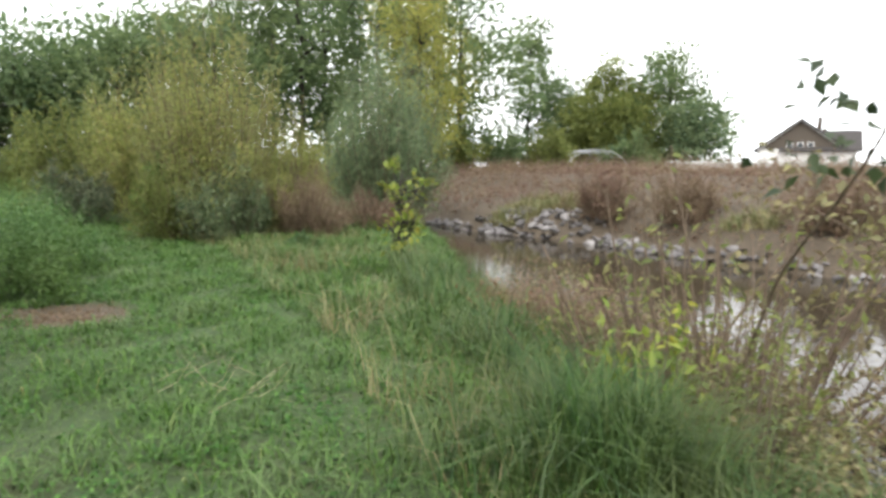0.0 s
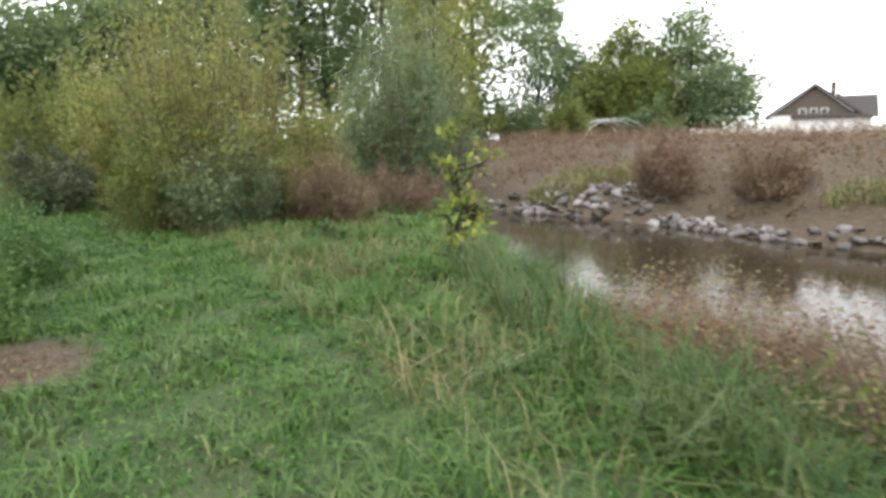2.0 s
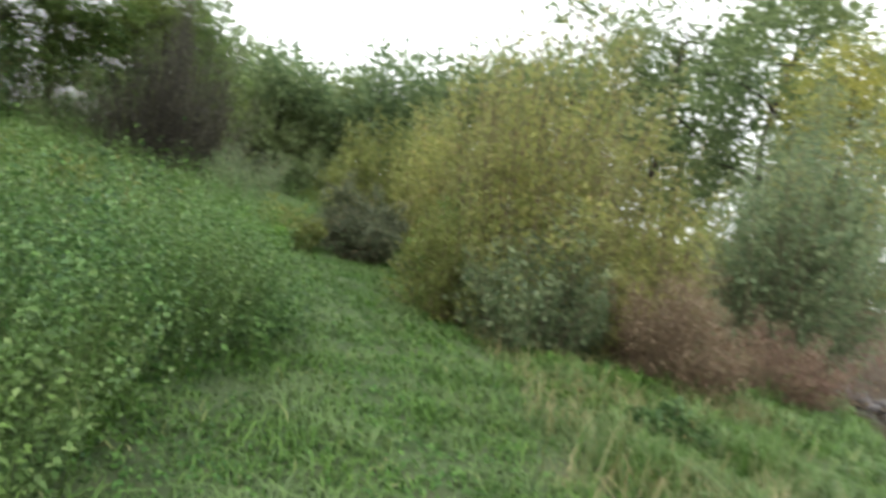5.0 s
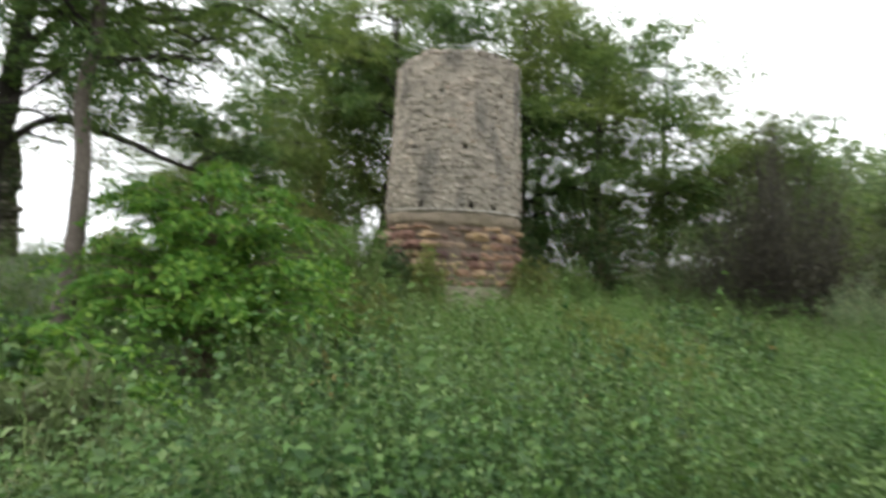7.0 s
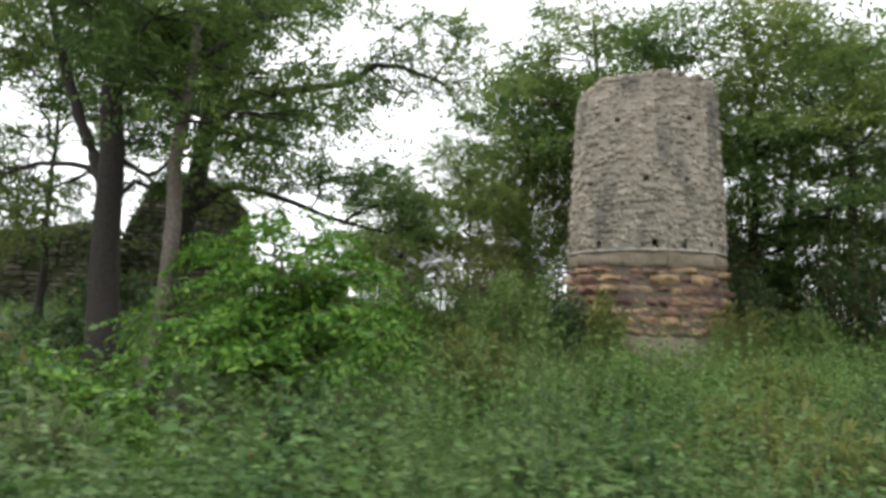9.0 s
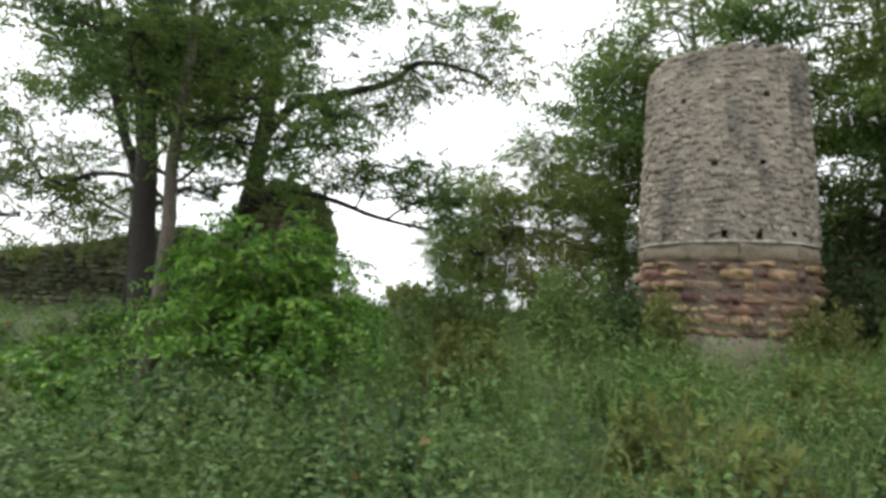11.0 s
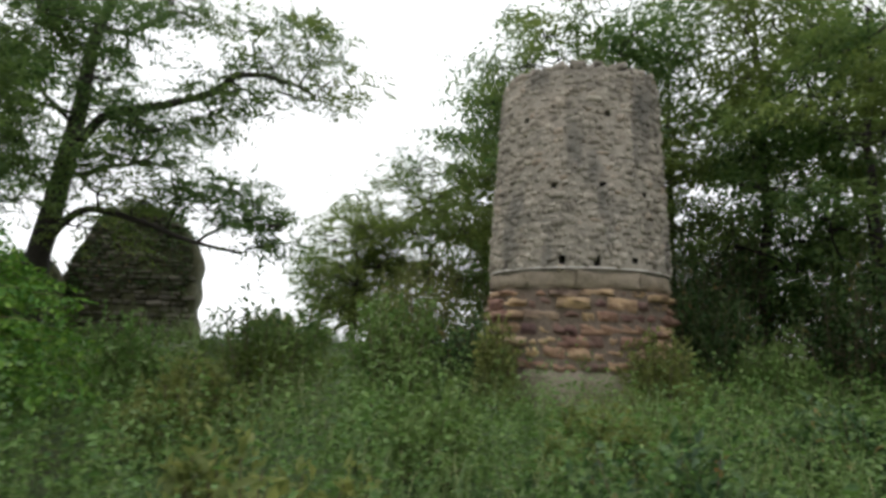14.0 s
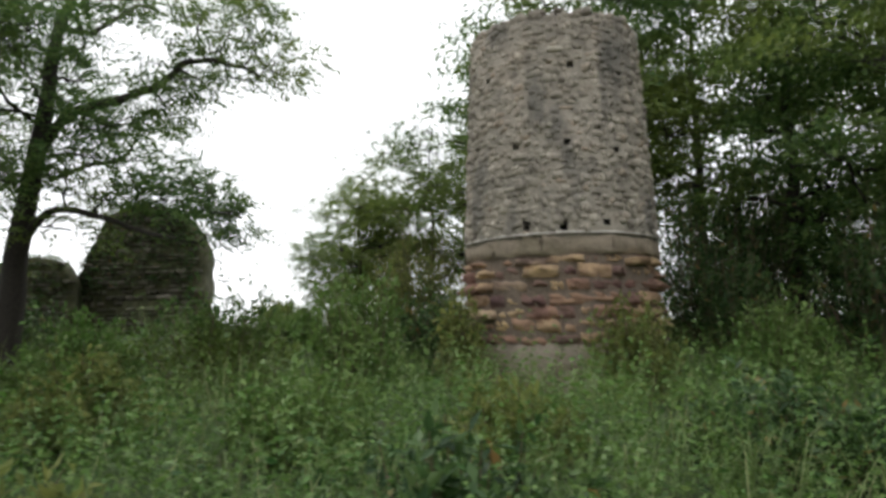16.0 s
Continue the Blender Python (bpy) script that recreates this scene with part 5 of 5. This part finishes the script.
def ruin(name, a, b, outline, depth, label, seed, singles):
    """A crumbled stretch of wall from a to b (feet of its front), with an outline in metres."""
    rng = np.random.default_rng(seed)
    a, b = np.array(a), np.array(b)
    L = float(np.linalg.norm(b - a))
    ux = (b - a) / L
    back = np.array([ux[1], -ux[0]])
    if back @ (np.array([-6.0, 12.0]) - a) > 0:
        back = -back
    z0 = min(land1(*a), land1(*b)) - 0.1
    root = thing(name, (a[0], a[1], z0), label, "ruin")
    top = lambda u: np.interp(u, [q[0] for q in outline], [q[1] for q in outline])
    nu, nw = 44, 30
    V = []
    for side in (0, 1):
        for iu in range(nu + 1):
            u = L * iu / nu
            for iw in range(nw + 1):
                zz = top(u) * iw / nw
                n1 = noise.noise((u * 2.3, zz * 2.3, seed + side)) * 0.09 + noise.noise((u * 7, zz * 7, seed + side)) * 0.04
                off = depth * side * (1 - 0.25 * (iw / nw) ** 3) + (n1 if side == 0 else -n1)
                lap = noise.noise((zz * 1.8, side, seed)) * 0.12 * (1 if iu == 0 else 1 if iu == nu else 0.4)
                p = ux * (u + lap) + back * off
                V.append((p[0], p[1], zz + noise.noise((u * 3, side, seed + 5)) * 0.06))
    F, m = [], (nu + 1) * (nw + 1)
    for iu in range(nu):
        for iw in range(nw):
            q = iu * (nw + 1) + iw
            F += [(q, q + nw + 1, q + nw + 2, q + 1), (q + m, q + m + 1, q + m + nw + 2, q + m + nw + 1)]
        q = iu * (nw + 1) + nw
        F.append((q, q + nw + 1, q + nw + 1 + m, q + m))
    for iw in range(nw):
        for q in (iw, nu * (nw + 1) + iw):
            F.append((q, q + 1, q + 1 + m, q + m))
    mesh_part("wall_core", V, np.array(F), MOSSY, root, "mossy crumbled rubble core")
    z, made, rest = 0.05, 0, []
    turn = math.atan2(ux[1], ux[0])
    if back @ np.array([-math.sin(turn), math.cos(turn)]) > 0:
        turn += math.pi
    while z < max(q[1] for q in outline):
        h, u = rng.uniform(0.07, 0.15), rng.uniform(-0.15, 0.1)
        while u < L:
            w = rng.uniform(0.14, 0.36)
            mid = u + w / 2
            if 0.03 < mid < L - 0.03 and z + h < top(mid) - 0.06 and rng.random() < 0.72:
                n1 = noise.noise((mid * 2.3, z * 2.3, seed)) * 0.09
                p = ux * mid + back * (n1 + 0.03)
                m4 = Matrix.Translation((p[0], p[1], z + h / 2)) @ Matrix.Rotation(turn, 4, "Z") @ Matrix.Rotation(rng.normal() * 0.06, 4, "Y") @ Matrix.Diagonal((w * rng.uniform(0.75, 1), rng.uniform(0.16, 0.26), h * rng.uniform(0.7, 1.05), 1))
                k = int(rng.integers(len(ROUGH)))
                if made < singles:
                    o = new("stone", ROUGH[k][0])
                    o.parent, o.matrix_local = root, m4
                    made += 1
                else:
                    vv = np.c_[ROUGH[k][1], np.ones(13)] @ np.array(m4).T
                    rest.append((vv[:, :3], ROUGH[k][2]))
            u += w
        z += h
    n = 2800
    u = rng.uniform(0.05, L - 0.05, n)
    q = rng.random(n) ** 1.7
    pp = ux[None] * u[:, None] + back[None] * (rng.uniform(-0.12, depth * 0.8, n) * (q < 0.25) - 0.12 * (q >= 0.25))[:, None]
    zz = top(u) * (1.0 - np.where(q < 0.25, 0, (q - 0.25) * 0.8)) + 0.03
    P = np.c_[pp, zz] + rng.normal(size=(n, 3)) * 0.05
    mesh_part("ivy", *leaves(P, np.c_[-back[0] + rng.normal(size=n) * 0.6, -back[1] + rng.normal(size=n) * 0.6, rng.normal(size=n) * 0.6], rng.uniform(0.05, 0.1, n), rng.uniform(0.04, 0.08, n), rng), LEAF["bramble_and_shaded"], root, "dark green ivy over the crumbled top")
    if rest:
        tagged(mesh_part("stonework", *joined(rest), OLD_REST, root), kind="stuff")
    return root


WALL_TOP = 3.2 - min(land1(-15.7, 1.0), land1(-11.6, -4.2)) + 0.1
ruin("ruined_wall", (-17.68, 2.92), (-16.35, 0.35), ((0, 2.2), (0.12, 2.55), (0.5, 2.98), (1.1, 3.22), (1.6, 3.28), (2.2, 3.0), (2.6, 2.3), (2.89, 1.5)), 1.1, "crumbled stump of a rubble wall with a mossy rounded top", 91, 260)
ruin("ruined_wall", (-15.7, 1.0), (-11.6, -4.2), ((0, WALL_TOP - 0.5), (0.25, WALL_TOP - 0.1), (0.7, WALL_TOP), (1.6, WALL_TOP - 0.2), (2.8, WALL_TOP - 0.5), (4.6, WALL_TOP - 0.8), (5.9, WALL_TOP - 1.2)), 1.0, "low overgrown stretch of ruined rubble wall", 92, 200)

# ---- beyond the pond ----
PLASTER = plain_material("white_house_plaster", (0.66, 0.65, 0.62), (0.8, 0.79, 0.76), 3, 0.9)
TILES = plain_material("dark_roof_tiles", (0.03, 0.027, 0.025), (0.06, 0.052, 0.048), 14, 0.9)
TIMBER = plain_material("dark_timber", (0.05, 0.04, 0.03), (0.1, 0.08, 0.06), 10, 0.8)
PANE, nt, b = nodes_of("window_glass")
b.inputs["Base Color"].default_value, b.inputs["Roughness"].default_value = (0.05, 0.055, 0.06, 1), 0.08
FILM = plain_material("white_tunnel_film", (0.4, 0.42, 0.4), (0.55, 0.57, 0.55), 4, 0.45)
STEEL = plain_material("galvanised_tube", (0.45, 0.46, 0.47), (0.62, 0.63, 0.64), 30, 0.45, 0.5)
RIPRAP = stone_material("grey_riprap", ((0, (0.11, 0.105, 0.105)), (0.6, (0.2, 0.19, 0.19)), (1, (0.34, 0.325, 0.32))), 12, (0.1, 0.09, 0.08), 0.4)


def box(bm, lo, hi):
    m = Matrix.Translation([(p + q) / 2 for p, q in zip(lo, hi)]) @ Matrix.Diagonal([q - p for p, q in zip(lo, hi)] + [1])
    bmesh.ops.create_cube(bm, size=1, matrix=m)


def slab_roof(bm, pts, thick):
    """A roof plane of some thickness from its four corners."""
    lo = [bm.verts.new(p) for p in pts]
    hi = [bm.verts.new((p[0], p[1], p[2] + thick)) for p in pts]
    bm.faces.new(lo[::-1])
    bm.faces.new(hi)
    for k in range(4):
        n = (k + 1) % 4
        bm.faces.new((lo[k], lo[n], hi[n], hi[k]))


def house(x, y, z, turn, w, d, eaves, ridge, label):
    root = thing("house", (x, y, z), label, "house")
    root.rotation_euler = (0, 0, turn)
    bm = bmesh.new()
    box(bm, (-w / 2, 0, -1), (w / 2, d, eaves))
    g = [bm.verts.new((sx, yy, zz)) for yy in (0.0, d) for sx, zz in ((-w / 2, eaves), (w / 2, eaves), (0, ridge))]
    bm.faces.new(g[:3]), bm.faces.new(g[3:]), bm.faces.new((g[0], g[2], g[5], g[3])), bm.faces.new((g[1], g[4], g[5], g[2]))
    part("wall", bm, PLASTER, root)
    for s in (-1, 1):
        bm = bmesh.new()
        slab_roof(bm, ((s * (w / 2 + 0.6), -0.7, eaves - 0.35), (0, -0.7, ridge + 0.05), (0, d + 0.5, ridge + 0.05), (s * (w / 2 + 0.6), d + 0.5, eaves - 0.35)), 0.25)
        part("roof", bm, TILES, root, "dark tiled roof slope")
    bm = bmesh.new()
    pts = [(-w * 0.46, eaves + 0.05), (w * 0.46, eaves + 0.05), (0, ridge - 0.1)]
    tri = [[bm.verts.new((q[0], yy, q[1])) for q in pts] for yy in (-0.06, -0.01)]
    bm.faces.new(tri[0]), bm.faces.new(tri[1][::-1])
    for k in range(3):
        bm.faces.new((tri[0][k], tri[1][k], tri[1][(k + 1) % 3], tri[0][(k + 1) % 3]))
    part("gable", bm, TIMBER, root, "dark timber gable")
    for k in (-1.3, 0.0, 1.3):
        win = thing("window", (k, -0.08, eaves + 0.55), "", "")
        win.parent = root
        for zlo, zhi, mt, nm, dy in ((-0.4, 0.4, PLASTER, "frame", 0), (-0.32, 0.32, PANE, "pane", -0.03)):
            bm = bmesh.new()
            e = 0.42 if nm == "frame" else 0.34
            box(bm, (-e, -0.04 + dy, zlo), (e, 0.04 + dy, zhi))
            part(nm, bm, mt, win)
    bm = bmesh.new()
    box(bm, (w * 0.18, d * 0.4, ridge - 1.2), (w * 0.18 + 0.6, d * 0.4 + 0.6, ridge + 0.7))
    part("chimney", bm, TIMBER, root)
    return root


house(56.4, 91.0, 1.0, radians(-33), 10.8, 11, 2.9, 6.9, "white gabled house with a dark tiled roof beyond the bank")
house(64.3, 90.6, 1.0, radians(57), 8.5, 9, 2.8, 5.3, "lower white house wing with a dark tiled roof")
house(89.0, 76.0, 0.6, radians(-42), 10, 11, 2.6, 5.4, "neighbouring white house with a dark tiled roof")

frame_thing = thing("tunnel_frame", (12.7, 42.7, land1(12.7, 42.7)), "bare arched greenhouse frame of pale metal tubes", "greenhouse")
frame_thing.rotation_euler = (0, 0, radians(14))
for k in range(4):
    th = np.linspace(0, np.pi, 15)
    p = np.stack([np.cos(th) * 2.3, np.full(15, k * 1.1), np.sin(th) * 1.35], 1)
    mesh_part("hoop", *tube(p, np.full(15, 0.024), 6), STEEL, frame_thing)
for a in (40, 65, 90, 115, 140):
    c, s_ = math.cos(radians(a)) * 2.3, math.sin(radians(a)) * 1.35
    mesh_part("rail", *tube(np.array([(c, 0, s_), (c, 1.6, s_), (c, 3.3, s_)]), np.full(3, 0.017), 6), STEEL, frame_thing)
low = thing("low_tunnel", (23.5, 42.5, land1(23.5, 42.5)), "long low garden tunnel covered in white film", "greenhouse")
low.rotation_euler = (0, 0, radians(-12))
th = np.linspace(0, np.pi, 12)
V = np.concatenate([np.stack([np.full(12, xx), np.cos(th) * 0.7, np.sin(th) * (0.62 + 0.03 * math.sin(xx * 3))], 1) for xx in np.linspace(-6, 6, 25)])
i, j = np.meshgrid(np.arange(24), np.arange(11), indexing="ij")
q = (i * 12 + j).ravel()
mesh_part("cover", V, np.stack([q, q + 1, q + 13, q + 12], 1), FILM, low, smooth=True)

# stones along the far shore
riprap = thing("riprap", (3.0, 18.8, WATER_Z), "heap of grey broken stones along the far shore", "stones")
ROCK = stone_variants("rock", 8, RIPRAP, 9, 0.4, 0.1, 0.3, 1.6)
rr = np.random.default_rng(17)
for k in range(300):
    u = rr.random()
    line = POND[9:15]
    t = u * 4.999
    n = int(t)
    base = line[n] * (1 - t + n) + line[n + 1] * (t - n)
    wide = 1.5 if 0.15 < u < 0.55 else 0.45
    off = rr.random() * wide
    p = base + np.array([0.86, 0.51]) * (off - 0.15)
    sz = rr.uniform(0.1, 0.24) if wide > 1 else rr.uniform(0.08, 0.2)
    o = new("rock", ROCK[k % 8][0])
    o.parent = riprap
    zz = max(land1(p[0], p[1]), WATER_Z) + sz * 0.15
    o.matrix_local = Matrix.Translation((p[0] - 3.0, p[1] - 18.8, zz - WATER_Z)) @ Euler((rr.uniform(-0.5, 0.5), rr.uniform(-0.5, 0.5), rr.uniform(0, 6.3))).to_matrix().to_4x4() @ Matrix.Diagonal((sz, sz * 0.8, sz * 0.6, 1))
